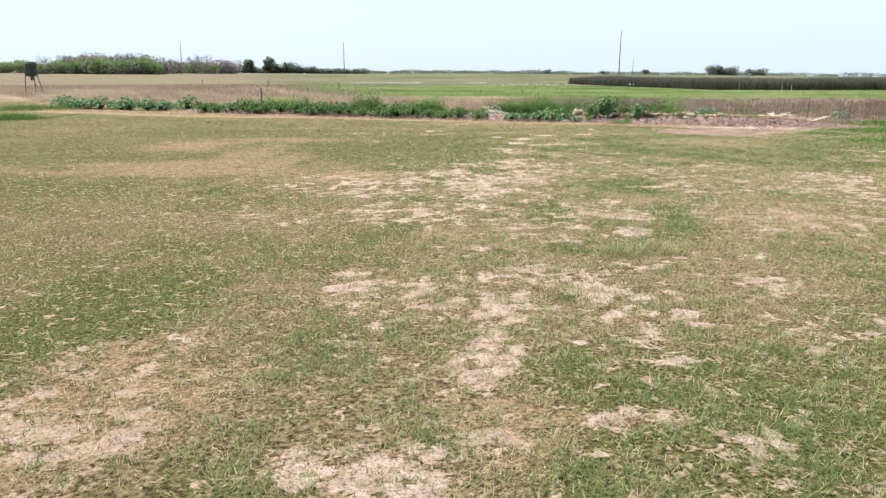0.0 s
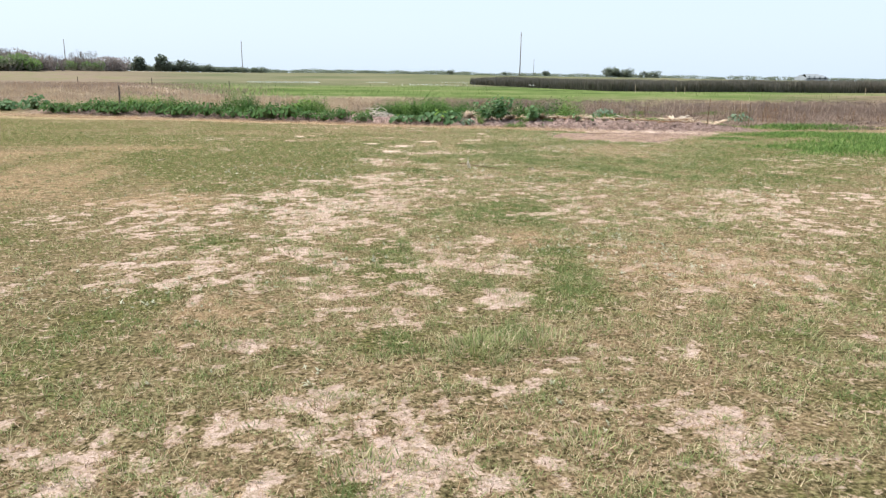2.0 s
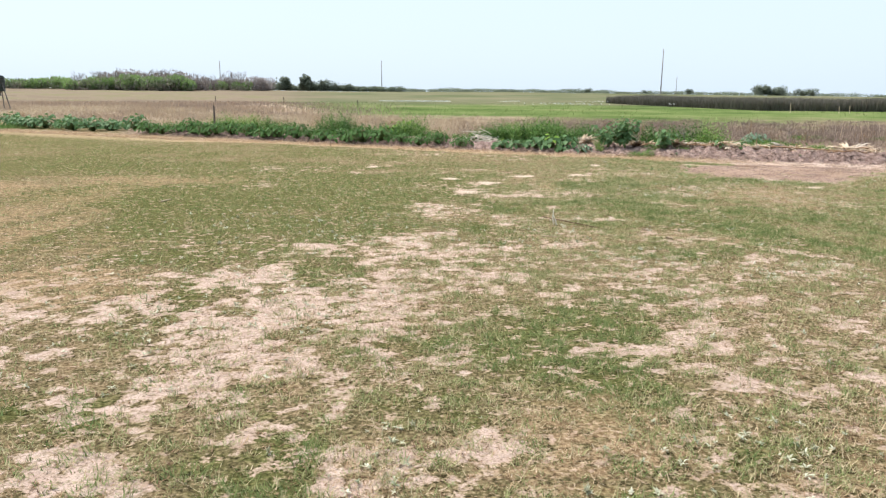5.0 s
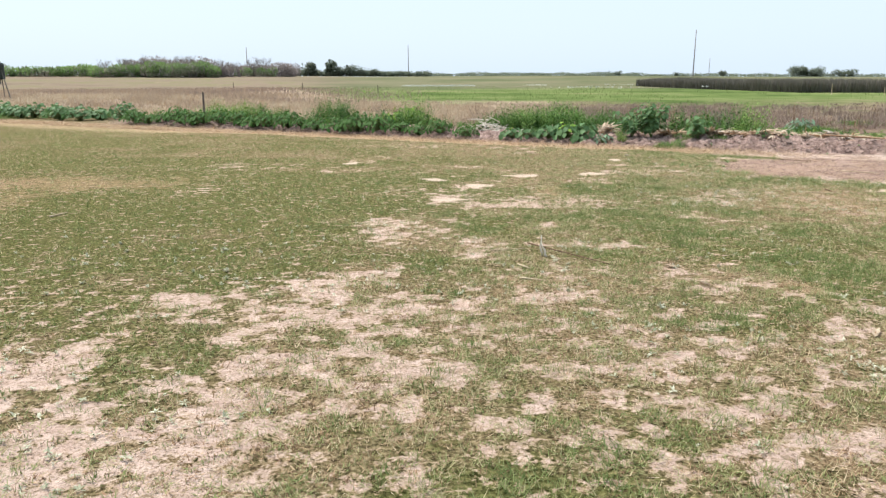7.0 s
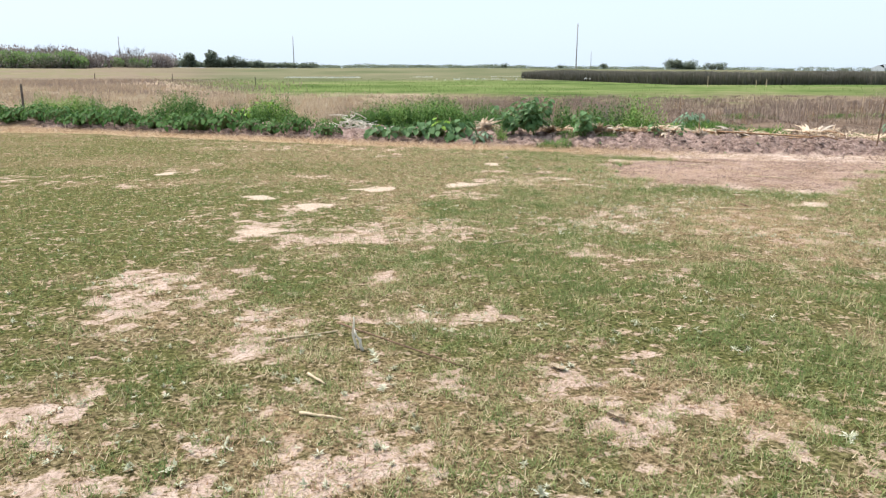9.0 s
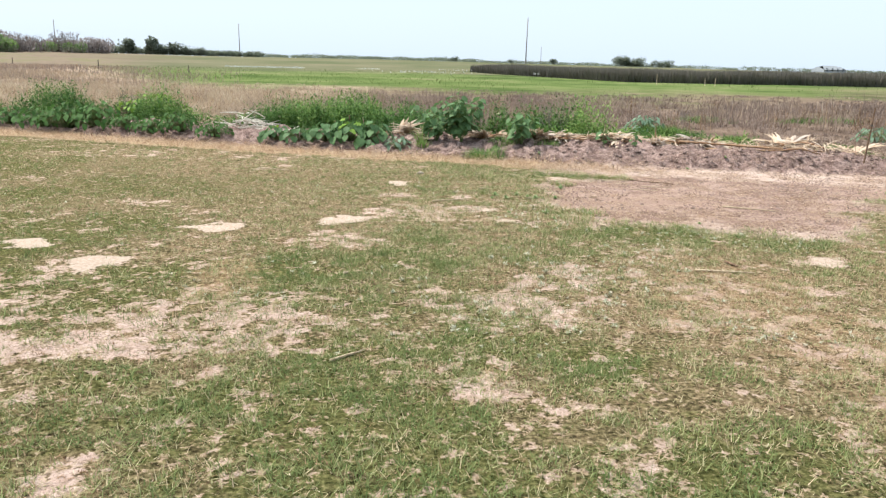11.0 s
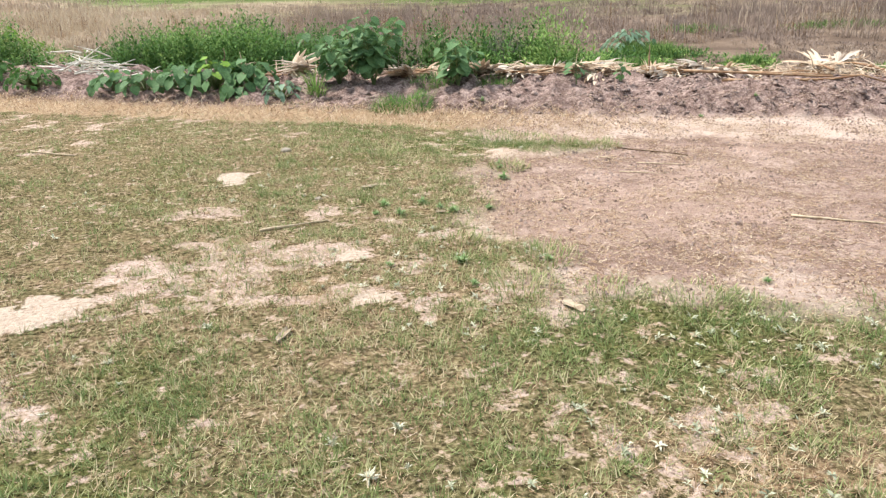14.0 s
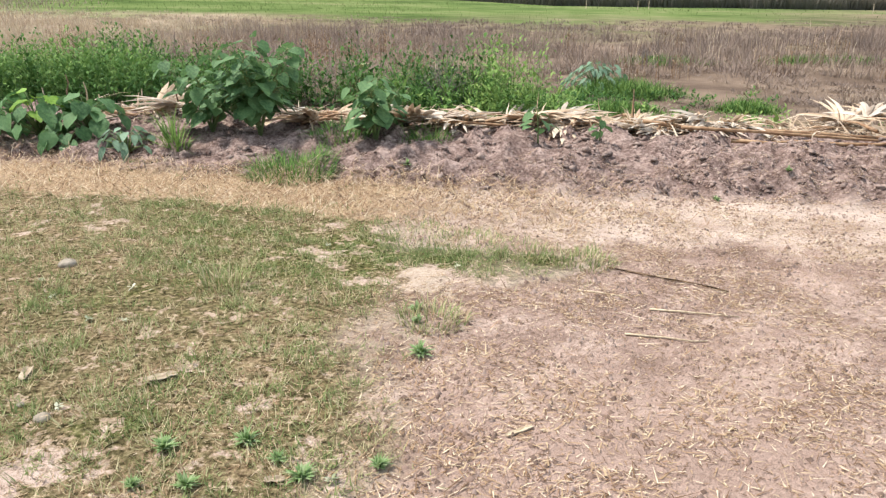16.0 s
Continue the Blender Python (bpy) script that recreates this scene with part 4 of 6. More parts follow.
upright_stalk(2.96, 15.66, 0.2, 0.009, M_BLEACH, "bleached broken stalk standing in the lawn")
upright_stalk(2.99, 15.64, 0.13, 0.009, M_BLEACH, "bleached broken stalk standing in the lawn", -15)


def chip(x, y, l, w, h, material, name, label, category):
    """A curled scrap of bark or dead leaf."""
    nx, ny = 6, 4
    verts = []
    for i in range(nx):
        for j in range(ny):
            u, v = i / (nx - 1) - 0.5, j / (ny - 1) - 0.5
            taper = 1 - 1.6 * u * u + random.uniform(-0.12, 0.12)
            verts.append((u * l + random.gauss(0, l * 0.02), v * w * taper, h * (2.2 * v * v + 0.3 * u) + random.gauss(0, h * 0.15)))
    low = min(v[2] for v in verts)
    verts = [(a, b, c - low) for a, b, c in verts]
    faces = [(i * ny + j, (i + 1) * ny + j, (i + 1) * ny + j + 1, i * ny + j + 1) for i in range(nx - 1) for j in range(ny - 1)]
    verts = [(0.75 * a, 0.75 * b, 0.75 * c) for a, b, c in verts]
    ob = new(name, mesh_from(name, verts, faces, material))
    mod = ob.modifiers.new("thickness", "SOLIDIFY")
    mod.thickness = 0.003
    ob.matrix_basis = pose(x, y, landz(x, y) + 0.006, 0, 0, random.uniform(0, 360))
    return tagged(ob, label, category, "dead leaves and bark")


chip(6.96, 23.26, 0.15, 0.028, 0.01, M_STICK, "bark_scrap", "pale curled bark scrap on the dirt", "bark")
chip(6.51, 21.52, 0.17, 0.07, 0.035, M_BARK, "dead_leaf", "curled grey dead leaf on the lawn", "leaf")
chip(4.06, 19.92, 0.1, 0.05, 0.02, M_BARK, "dead_leaf", "tan dead leaf on the lawn", "leaf")
chip(5.72, 23.86, 0.16, 0.06, 0.02, M_BARK, "bark_scrap", "bleached bark scrap on the lawn", "bark")
chip(5.21, 24.0, 0.15, 0.05, 0.02, M_BARK, "bark_scrap", "tan bark scrap on the lawn", "bark")
chip(6.14, 23.12, 0.08, 0.035, 0.015, M_BARK, "dead_leaf", "small pale dead leaf on dirt", "leaf")
chip(4.12, 14.72, 0.1, 0.04, 0.04, M_BARK, "dead_leaf", "curled pale dead leaf on the lawn", "leaf")
chip(3.98, 15.31, 0.13, 0.05, 0.03, M_BARK, "dead_leaf", "curled pale dead leaf on the lawn", "leaf")
chip(5.21, 21.48, 0.16, 0.05, 0.02, M_BARK, "bark_scrap", "yellowed bark scrap on the lawn", "bark")
chip(4.87, 13.68, 0.2, 0.05, 0.02, M_BARK, "bark_scrap", "large bleached bark scrap on the lawn", "bark")


def stone(x, y, s, label):
    bm = bmesh.new()
    bmesh.ops.create_icosphere(bm, subdivisions=2, radius=s)
    for v in bm.verts:
        v.co *= 1 + 0.3 * (noise.noise(v.co * 3 / s + Vector((x, y, 0))))
        v.co.z *= 0.6
    me = bpy.data.meshes.new("stone")
    bm.to_mesh(me)
    bm.free()
    me.materials.append(M_STONE)
    ob = new("stone", smooth_shade(me))
    ob.matrix_basis = pose(x, y, landz(x, y) + 0.12 * s)
    tagged(ob, label, "stone", "stones")


stone(5.06, 25.29, 0.05, "pale rounded stone in the lawn")
stone(5.25, 23.77, 0.016, "small white pebble in the lawn")
stone(5.35, 23.66, 0.03, "flat pale stone in the lawn")


# ---- the garden bed ----
def build_clods():
    """Crumbled clods all over the bed's bare face."""
    bm = bmesh.new()
    bmesh.ops.create_icosphere(bm, subdivisions=1, radius=1)
    bv = np.array([v.co[:] for v in bm.verts])
    bfaces = np.array([[v.index for v in f.verts] for f in bm.faces])
    bm.free()
    x = RNG.uniform(-11, 13.6, 60000)
    y = front(x) + RNG.uniform(-0.3, 2.6, len(x))
    keep = (RNG.random(len(x)) < bed_soil(x, y) * np.clip(0.35 + 0.09 * (x - 0), 0.12, 1.0) * smooth(0.3, 0.55, fbm(x, y, 0.3, 3))) 
    x, y = x[keep][:7000], y[keep][:7000]
    n = len(x)
    s = np.exp(RNG.normal(math.log(0.0105), 0.6, n)).clip(0.004, 0.032)
    shape = bv[None] * (1 + 1.5 * (RNG.random((n, len(bv), 3)) - 0.5)) * (s[:, None] * RNG.uniform(0.55, 1.45, (n, 3)) * np.array([1, 1, 0.7]))[:, None, :]
    shape = shape + np.stack([x, y, land(x, y) + 0.1 * s], 1)[:, None, :]
    f = (np.arange(n)[:, None, None] * len(bv) + bfaces[None]).reshape(-1, 3)
    stuff("soil_clods", shape.reshape(-1, 3), f, M_CLOD, "crumbly pinkish-brown soil clods on the bed", "soil")


build_clods()


def build_crumbs():
    """Small crumbs of soil on the scraped dirt and in the bare spots."""
    x, y = scatter(3.0, 13.4, 20.8, 29.8, 60000)
    keep = RNG.random(len(x)) < np.maximum(0.75 * yard(x, y) * smooth(0.4, 0.7, fbm(x, y, 0.4, 2)), bed_soil(x, y))
    x, y = x[keep], y[keep]
    n = len(x)
    s = np.exp(RNG.normal(math.log(0.0065), 0.5, n)).clip(0.003, np.where(yard(x, y) > 0.4, 0.017, 0.02))
    tet = np.array([(0, 0, 1.0), (0.95, 0, -0.3), (-0.5, 0.8, -0.3), (-0.5, -0.8, -0.3), (0.3, 0.5, 0.6)])
    v = tet[None] * (1 + 0.8 * (RNG.random((n, 5, 3)) - 0.5)) * s[:, None, None] + np.stack([x, y, land(x, y) + 0.2 * s], 1)[:, None, :]
    f = (np.arange(n)[:, None, None] * 5 + np.array([[0, 1, 4], [0, 4, 2], [4, 1, 2], [0, 2, 3], [0, 3, 1]])[None]).reshape(-1, 3)
    stuff("soil_crumbs", v.reshape(-1, 3), f, M_CLOD, "small brown soil crumbs on the scraped dirt", "soil")


build_crumbs()


def build_dirt_crumbs():
    """Dark crumbs and clots trodden over the scraped dirt, in loose drifts."""
    x, y = scatter(5.8, 13.2, 20.6, 27.4, 60000)
    keep = RNG.random(len(x)) < yard(x, y) * (0.12 + 0.88 * smooth(0.42, 0.62, fbm(x, y, 0.35, 6)))
    x, y = x[keep], y[keep]
    n = len(x)
    s = np.exp(RNG.normal(math.log(0.006), 0.5, n)).clip(0.003, 0.017)
    rock = np.array([(0, 0, 0.8), (1.1, 0, -0.2), (-0.5, 0.9, -0.2), (-0.6, -0.8, -0.2), (0.4, 0.4, 0.5)])
    v = rock[None] * (1 + 0.8 * (RNG.random((n, 5, 3)) - 0.5)) * s[:, None, None] + np.stack([x, y, land(x, y) + 0.15 * s], 1)[:, None, :]
    f = (np.arange(n)[:, None, None] * 5 + np.array([[0, 1, 4], [0, 4, 2], [4, 1, 2], [0, 2, 3], [0, 3, 1]])[None]).reshape(-1, 3)
    stuff("dirt_crumbs", v.reshape(-1, 3), f, M_DARKSOIL, "dark brown crumbs strewn over pinkish dirt", "soil")


build_dirt_crumbs()


def leaf_shape(name, material, width=0.95, cup=0.18, wave=0.05, heart=0.14, seed=1):
    """A broad veined leaf one unit long, from its stalk at the origin along +y."""
    rnd = random.Random(seed)
    rows = [(-heart, 0.34), (0.1, 0.86), (0.32, 1.0), (0.58, 0.8), (0.82, 0.42)]
    verts = [(0, 0, 0), (0, 0.3, -0.03), (0, 0.6, -0.05), (0, 1.0, -0.16)]
    for s in (-1, 1):
        for yy, w in rows:
            xx = s * w * width / 2 * rnd.uniform(0.9, 1.1)
            verts.append((xx, yy + rnd.uniform(-0.03, 0.03), cup * abs(xx) * 1.2 - 0.16 * max(0, yy) ** 2 + rnd.uniform(-wave, wave)))
    faces = []
    for k, o in enumerate((4, 9)):
        tri = [(0, o, o + 1), (0, o + 1, 1), (1, o + 1, o + 2), (1, o + 2, 2), (2, o + 2, o + 3), (2, o + 3, o + 4), (2, o + 4, 3)]
        faces += [t if k else t[::-1] for t in tri]
    return smooth_shade(mesh_from(name, verts, faces, material))


LEAF_SETS = {k: [leaf_shape("leaf", m, w, c, wv, hh, seed) for seed in range(4)] for k, m, w, c, wv, hh in (
    ("bean", M_LEAF, 0.75, 0.2, 0.05, 0.1), ("sun", M_BIGLEAF, 0.9, 0.15, 0.05, 0.15), ("squash", M_SQUASH, 1.1, 0.25, 0.09, 0.2),
    ("young", M_YOUNG, 0.9, 0.25, 0.06, 0.1), ("blue", M_BLUE, 0.5, 0.2, 0.05, 0.05))}


def leaf_at(p, yaw, droop, size, leaves, parent, name="leaf"):
    """Lay a leaf at p (local to parent), turned outwards and drooping."""
    at = Matrix.Translation(p) @ Euler((radians(-droop), radians(random.gauss(0, 14)), radians(yaw)), "XYZ").to_matrix().to_4x4() @ Matrix.Diagonal((size, size, size, 1))
    return part(name, random.choice(leaves), parent, at=at)


def stalky_plant(name, x, y, height, spread, stems, per, size, leaves, label, category, group="", stem_r=0.012, first=0.25):
    """A tall plant: stems from one base, big stalked leaves all the way up."""
    root = thing(name, label, category, pose(x, y, landz(x, y) - 0.01), group)
    for s in range(stems):
        a = 6.283 * s / stems + random.uniform(-0.5, 0.5)
        top = Vector((math.sin(a) * spread * random.uniform(0.3, 0.7), math.cos(a) * spread * random.uniform(0.3, 0.7), height * random.uniform(0.72, 0.95)))
        if stems == 1:
            top.x, top.y = top.x * 0.3, top.y * 0.3
        pts = [Vector((0.25 * top.x * t, 0.25 * top.y * t, 0)) + Vector((top.x * t ** 1.6, top.y * t ** 1.6, top.z * t)) for t in (0, 0.25, 0.5, 0.75, 1)]
        pieces = [tube(pts, [stem_r * (1 - 0.6 * t) for t in (0, 0.25, 0.5, 0.75, 1)], 6)]
        spots_ = []
        for k in range(per):
            t = first + (1 - first) * (k + random.random()) / per
            i = min(int(t * 4), 3)
            p = pts[i].lerp(pts[i + 1], t * 4 - i)
            yaw = k * 137.5 + random.uniform(-30, 30)
            reach = size * random.uniform(0.45, 0.95) * (1.15 - 0.5 * t)
            q = p + Vector((-math.sin(radians(yaw)) * reach, math.cos(radians(yaw)) * reach, reach * random.uniform(0.15, 0.6)))
            pieces.append(tube([p, p.lerp(q, 0.5) + Vector((0, 0, 0.02)), q], [0.005, 0.004, 0.003], 4))
            spots_.append((q, yaw, t))
        part("stem", smooth_shade(mesh_from("stem", *merged(pieces), M_STEM)), root)
        for q, yaw, t in spots_:
            leaf_at(q, yaw, random.uniform(5, 55), size * random.uniform(0.6, 1.1) * (1.1 - 0.35 * t), leaves, root)
    return root


def low_plant(name, x, y, height, radius, count, size, leaves, label, category, group="", young=0):
    """A sprawling plant: leaves on stalks from one crown, piled into a mound."""
    root = thing(name, label, category, pose(x, y, landz(x, y) - 0.01), group)
    pieces, spots_ = [], []
    for k in range(count):
        r = radius * math.sqrt((k + 0.5) / count)
        a = k * 2.39996 + random.uniform(-0.3, 0.3)
        h = height * (1 - 0.7 * (r / radius) ** 3) * random.uniform(0.6, 1.1) + 0.02
        q = Vector((-math.sin(a) * r, math.cos(a) * r, h))
        pieces.append(tube([(0, 0, 0), (q.x * 0.5, q.y * 0.5, h * 0.75), q], [0.007, 0.006, 0.004], 4))
        spots_.append((q, math.degrees(a), r / radius))
    part("stem", smooth_shade(mesh_from("stem", *merged(pieces), M_STEM)), root)
    for k, (q, yaw, t) in enumerate(spots_):
        leaf_at(q, yaw + random.uniform(-40, 40), 5 + 45 * t + random.uniform(-12, 20), size * random.uniform(0.65, 1.15), LEAF_SETS["young"] if k < young else leaves, root)
    return root


# the two tall plants, with a few low ones round them
stalky_plant("broad_leaf_plant", 6.05, 28.2, 0.9, 0.5, 6, 22, 0.185, LEAF_SETS["sun"], "tall bushy dark green plant with broad heart-shaped leaves", "plant", "tall garden plants")
stalky_plant("broad_leaf_plant", 5.62, 28.4, 0.72, 0.5, 5, 18, 0.175, LEAF_SETS["sun"], "bushy dark green plant with broad heart-shaped leaves", "plant", "tall garden plants")
stalky_plant("broad_leaf_plant", 7.05, 27.75, 0.64, 0.34, 4, 16, 0.17, LEAF_SETS["sun"], "smaller dark green plant with broad heart-shaped leaves", "plant", "tall garden plants")
stalky_plant("seedling", 8.42, 27.35, 0.36, 0.2, 1, 9, 0.13, LEAF_SETS["sun"], "young green seedling on the soil bed", "plant", "seedlings", 0.008)
stalky_plant("seedling", 8.95, 27.25, 0.22, 0.15, 1, 6, 0.11, LEAF_SETS["sun"], "small green seedling on the soil bed", "plant", "seedlings", 0.006)
for qx, qy, qr, qh, qn, qs, qy_ in [(4.05, 28.75, 0.36, 0.36, 36, 0.16, 9), (3.6, 28.9, 0.36, 0.3, 36, 0.15, 1), (4.5, 28.65, 0.28, 0.3, 24, 0.17, 0), (3.1, 29.1, 0.36, 0.28, 36, 0.135, 0), (2.65, 29.35, 0.3, 0.24, 30, 0.13, 1), (4.35, 28.45, 0.22, 0.2, 16, 0.15, 0)]:
    low_plant("squash_plant", qx, qy, qh, qr, qn, qs, LEAF_SETS["squash"], "sprawling squash plant with large pale-veined leaves", "plant", "squash plants", qy_)
low_plant("thistle", 4.9, 28.15, 0.2, 0.24, 26, 0.14, LEAF_SETS["blue"], "low blue-green thistle at the bed edge", "plant")
grass_tuft("tall_grass_clump", 5.32, 28.05, 0.09, 0.42, 90, 0.85, "bright green upright grass clump in the bed", M_WEED, 0.012, 0.5, "grass clumps in the bed")
grass_tuft("tall_grass_clump", 6.3, 27.25, 0.36, 0.18, 900, 0.55, "low green grass clump at the bed edge", M_WEED, 0.007, 0.6, "grass clumps in the bed")
grass_tuft("tall_grass_clump", 6.75, 27.9, 0.3, 0.16, 500, 0.5, "low green grass clump in the bed", M_WEED, 0.007, 0.6, "grass clumps in the bed")
grass_tuft("tall_grass_clump", 7.5, 27.75, 0.25, 0.14, 400, 0.5, "low green grass clump in the bed", M_WEED, 0.007, 0.6, "grass clumps in the bed")

# heap of yellow-green vine thrown behind the row
low_plant("vine_heap", -0.9, 34.6, 0.62, 1.0, 90, 0.12, LEAF_SETS["young"], "heap of yellow-green vines behind the garden row", "plant")

# the long row of bushy dark green plants
ROW_KINDS = []
for k in range(3):
    ROW_KINDS.append(low_plant("bushy_plant", 0, 29.6 + k * 0.001, 0.5, 0.6, 120, 0.135, LEAF_SETS["bean"], "bushy dark green leafy plant in the garden row", "plant", "row of bushy plants"))
row_x = [-11.2 + 0.66 * k for k in range(20)]
for k, rx in enumerate(row_x):
    px, py = rx + random.uniform(-0.12, 0.12), float(front(rx)) + 0.55 + random.uniform(-0.12, 0.15)
    s = random.uniform(0.75, 1.02) * (0.75 if k in (11, 12) or k > 15 else 1.0)
    m = pose(px, py, landz(px, py) - 0.01, 0, 0, random.uniform(0, 360))
    ob = ROW_KINDS[k] if k < 3 else copy_thing(ROW_KINDS[k % 3], m)
    ob.matrix_basis = m @ Matrix.Diagonal((s, s, s * random.uniform(0.85, 1.2), 1))
WEED_BUSH = low_plant("weed_bush", -12.6, float(front(-12.6)) + 1.4, 0.6, 0.6, 80, 0.15, LEAF_SETS["squash"], "tall grey-green leafy weed bush past the garden row", "plant", "weed bushes past the row")
for k in range(12):
    px = -13.2 - 0.72 * k + random.uniform(-0.3, 0.3)
    py = float(front(px)) + 1.6 + random.uniform(-0.6, 1.2)
    m = pose(px, py, landz(px, py) - 0.01, 0, 0, random.uniform(0, 360))
    s = random.uniform(0.8, 1.3)
    ob = copy_thing(WEED_BUSH, m)
    ob.matrix_basis = m @ Matrix.Diagonal((s, s, s * random.uniform(0.55, 0.95), 1))
for px, py, pr, ph in ((-19.6, 31.4, 1.1, 0.55), (-18.6, 30.6, 0.8, 0.45), (-20.6, 32.2, 1.1, 0.5)):
    grass_tuft("dry_grass_clump", px, py, pr, ph, 900, 0.35, "brown clump of tall dry grass at the lawn's edge", M_DRY, 0.012, 0.5, "dry grass clumps")


# ---- dry palm fronds laid along the back of the bed ----
def fan_blade(n, spread, length, curl, seed):
    """A dry, tattered fan of narrow folded strips, the stalk's end at the origin, opening along +y."""
    rnd = random.Random(seed)
    verts, faces = [], []
    for k in range(n):
        a = radians(spread) * ((k + 0.5) / n - 0.5) + rnd.gauss(0, 0.06)
        l = length * (0.72 + 0.28 * math.cos(a * 0.8)) * rnd.uniform(0.55, 1.1)
        w = length * radians(spread) / n * 0.55 * rnd.uniform(0.6, 1.25)
        rise, drop, veer = rnd.gauss(0.02, 0.05), rnd.uniform(0, 1) ** 2 * (0.1 + curl), rnd.gauss(0, 0.08)
        o = len(verts)
        fold = rnd.uniform(0.2, 1.2)
        for t, ww in ((0.04, 0.3), (0.4, 1.0), (0.72, 0.75), (1.0, 0.08)):
            b = a + veer * t * t
            d, sd = Vector((math.sin(b), math.cos(b), 0)), Vector((math.cos(b), -math.sin(b), 0))
            c = d * l * t + Vector((0, 0, length * (rise * t * 2 - drop * t ** 3 + 0.05 * math.sin(3.0 * t)) + 0.015))
            c.z = max(c.z, 0.004)
            verts += [tuple(c - sd * w * ww), tuple(c + Vector((0, 0, w * ww * fold))), tuple(c + sd * w * ww)]
        for r in range(3):
            q = o + 3 * r
            faces += [(q, q + 1, q + 4, q + 3), (q + 1, q + 2, q + 5, q + 4)]
    return verts, faces


FANS = [[mesh_from("fan", *fan_blade(26 + 2 * k, 110 + 25 * k, 0.52, 0.1 + 0.1 * (k % 3), 10 + k), mat) for k in range(4)] for mat in (M_FROND, M_FRONDPALE)]


def frond(x, y, yaw, pitch, s, pale=False, stalk=0.8, lift=0.03):
    """One dead fan-palm frond: a stalk and its fan of strips."""
    root = thing("palm_frond", "dry tan fan-palm frond lying on the bed" if not pale else "bleached pale fan-palm frond lying on the bed", "palm frond",
                 pose(x, y, landz(x, y) + lift, pitch + 2, random.uniform(-24, 24), yaw), "dry palm fronds")
    part("fan", random.choice(FANS[int(pale)]), root, at=Matrix.Diagonal((1.15 * s, 1.15 * s, 0.8 * s, 1)))
    pts = [(0, 0.05, 0.015), (random.gauss(0, 0.02), -stalk * 0.5, 0.035), (random.gauss(0, 0.05), -stalk, 0.0)]
    v, f = tube(pts, [0.009, 0.012, 0.019], 5, 0.1)
    part("stalk", smooth_shade(mesh_from("stalk", v, f, M_PETIOLE)), root, "brown dry frond stalk")
    return root


FROND_AT = [(4.6, 29.5, 60, 4), (5.0, 29.35, -30, 8), (5.25, 29.2, 100, 12), (5.6, 29.05, 20, 14), (6.55, 28.55, 80, 3), (6.9, 28.5, -70, 5), (7.45, 28.25, 60, 8), (7.7, 28.2, -40, 14), (7.95, 28.1, 90, 10),
            (8.2, 28.15, 20, 12), (8.55, 28.0, -80, 5), (8.9, 27.95, 70, 8), (9.25, 27.9, -20, 10), (9.6, 27.85, 60, 12), (9.9, 27.85, -60, 6), (10.2, 27.9, 30, 14), (10.6, 27.85, 80, 8)]
for k, (fx, fy, fyaw, fp) in enumerate(FROND_AT):
    fyaw = math.copysign(95, fyaw) + 0.4 * (abs(fyaw) - 60)
    frond(fx, fy, fyaw, 0.3 * fp - 3, random.uniform(0.75, 1.05), k in (2, 3, 7, 13, 14, 15), random.uniform(0.4, 0.9))
for k in range(9):
    fx = 11.2 + 0.28 * k + random.uniform(-0.1, 0.1)
    frond(fx, 28.05 - 0.14 * (fx - 11) + random.uniform(-0.2, 0.25), random.uniform(-150, 150), random.uniform(-7, 2), random.uniform(0.8, 1.15), k % 5 == 4, random.uniform(0.5, 0.9), 0.04 + 0.16 * math.exp(-((fx - 12.3) / 0.5) ** 2) * (0.4 + 0.3 * (k % 3)))
for k in range(28):
    fx = 6.5 + 0.155 * k + random.uniform(-0.12, 0.12)
    frond(fx, float(front(fx)) + 2.05 - 0.3 * (fx < 8) + random.uniform(-0.15, 0.2), random.choice([-1, 1]) * random.uniform(70, 165), random.uniform(-6, 3), random.uniform(0.7, 1.0), k % 3 == 0, random.uniform(0.3, 0.7), 0.05)
# long bare stalks in front of the fans
for ax, ay, bx, by in [(9.75, 27.3, 11.6, 26.85), (10.2, 27.2, 11.9, 26.5), (10.6, 27.3, 12.3, 26.9), (9.6, 27.75, 10.6, 27.55), (7.6, 27.95, 8.3, 27.75), (4.2, 29.7, 5.2, 29.25), (4.5, 29.45, 5.4, 29.15)]:
    stick(ax, ay, bx, by, 0.02, M_PETIOLE, "long brown palm stalk lying on the bed", 0.06)


def build_frond_litter():
    """Loose dry strips shed by the fronds."""
    n = 1500
    x = np.concatenate([RNG.uniform(6.4, 13.4, n), RNG.uniform(4.2, 6.0, 260), RNG.normal(12.2, 0.5, 500)])
    y = front(x) + np.concatenate([RNG.normal(2.1, 0.25, n) - 0.25 * smooth(8.5, 7, x[:n]), RNG.normal(1.75, 0.22, 260), RNG.normal(2.5, 0.25, 500)])
    n = len(x)
    v, f = blades(x, y, land(x, y) + RNG.random(n) ** 2 * 0.1, RNG.uniform(0.1, 0.42, n), RNG.uniform(0.008, 0.022, n), RNG.uniform(0, 6.283, n), RNG.normal(1.4, 0.2, n), 0.25, 2)
    stuff("frond_litter", v, f, M_FROND, "loose dry palm strips strewn on the bed", "palm litter")


build_frond_litter()


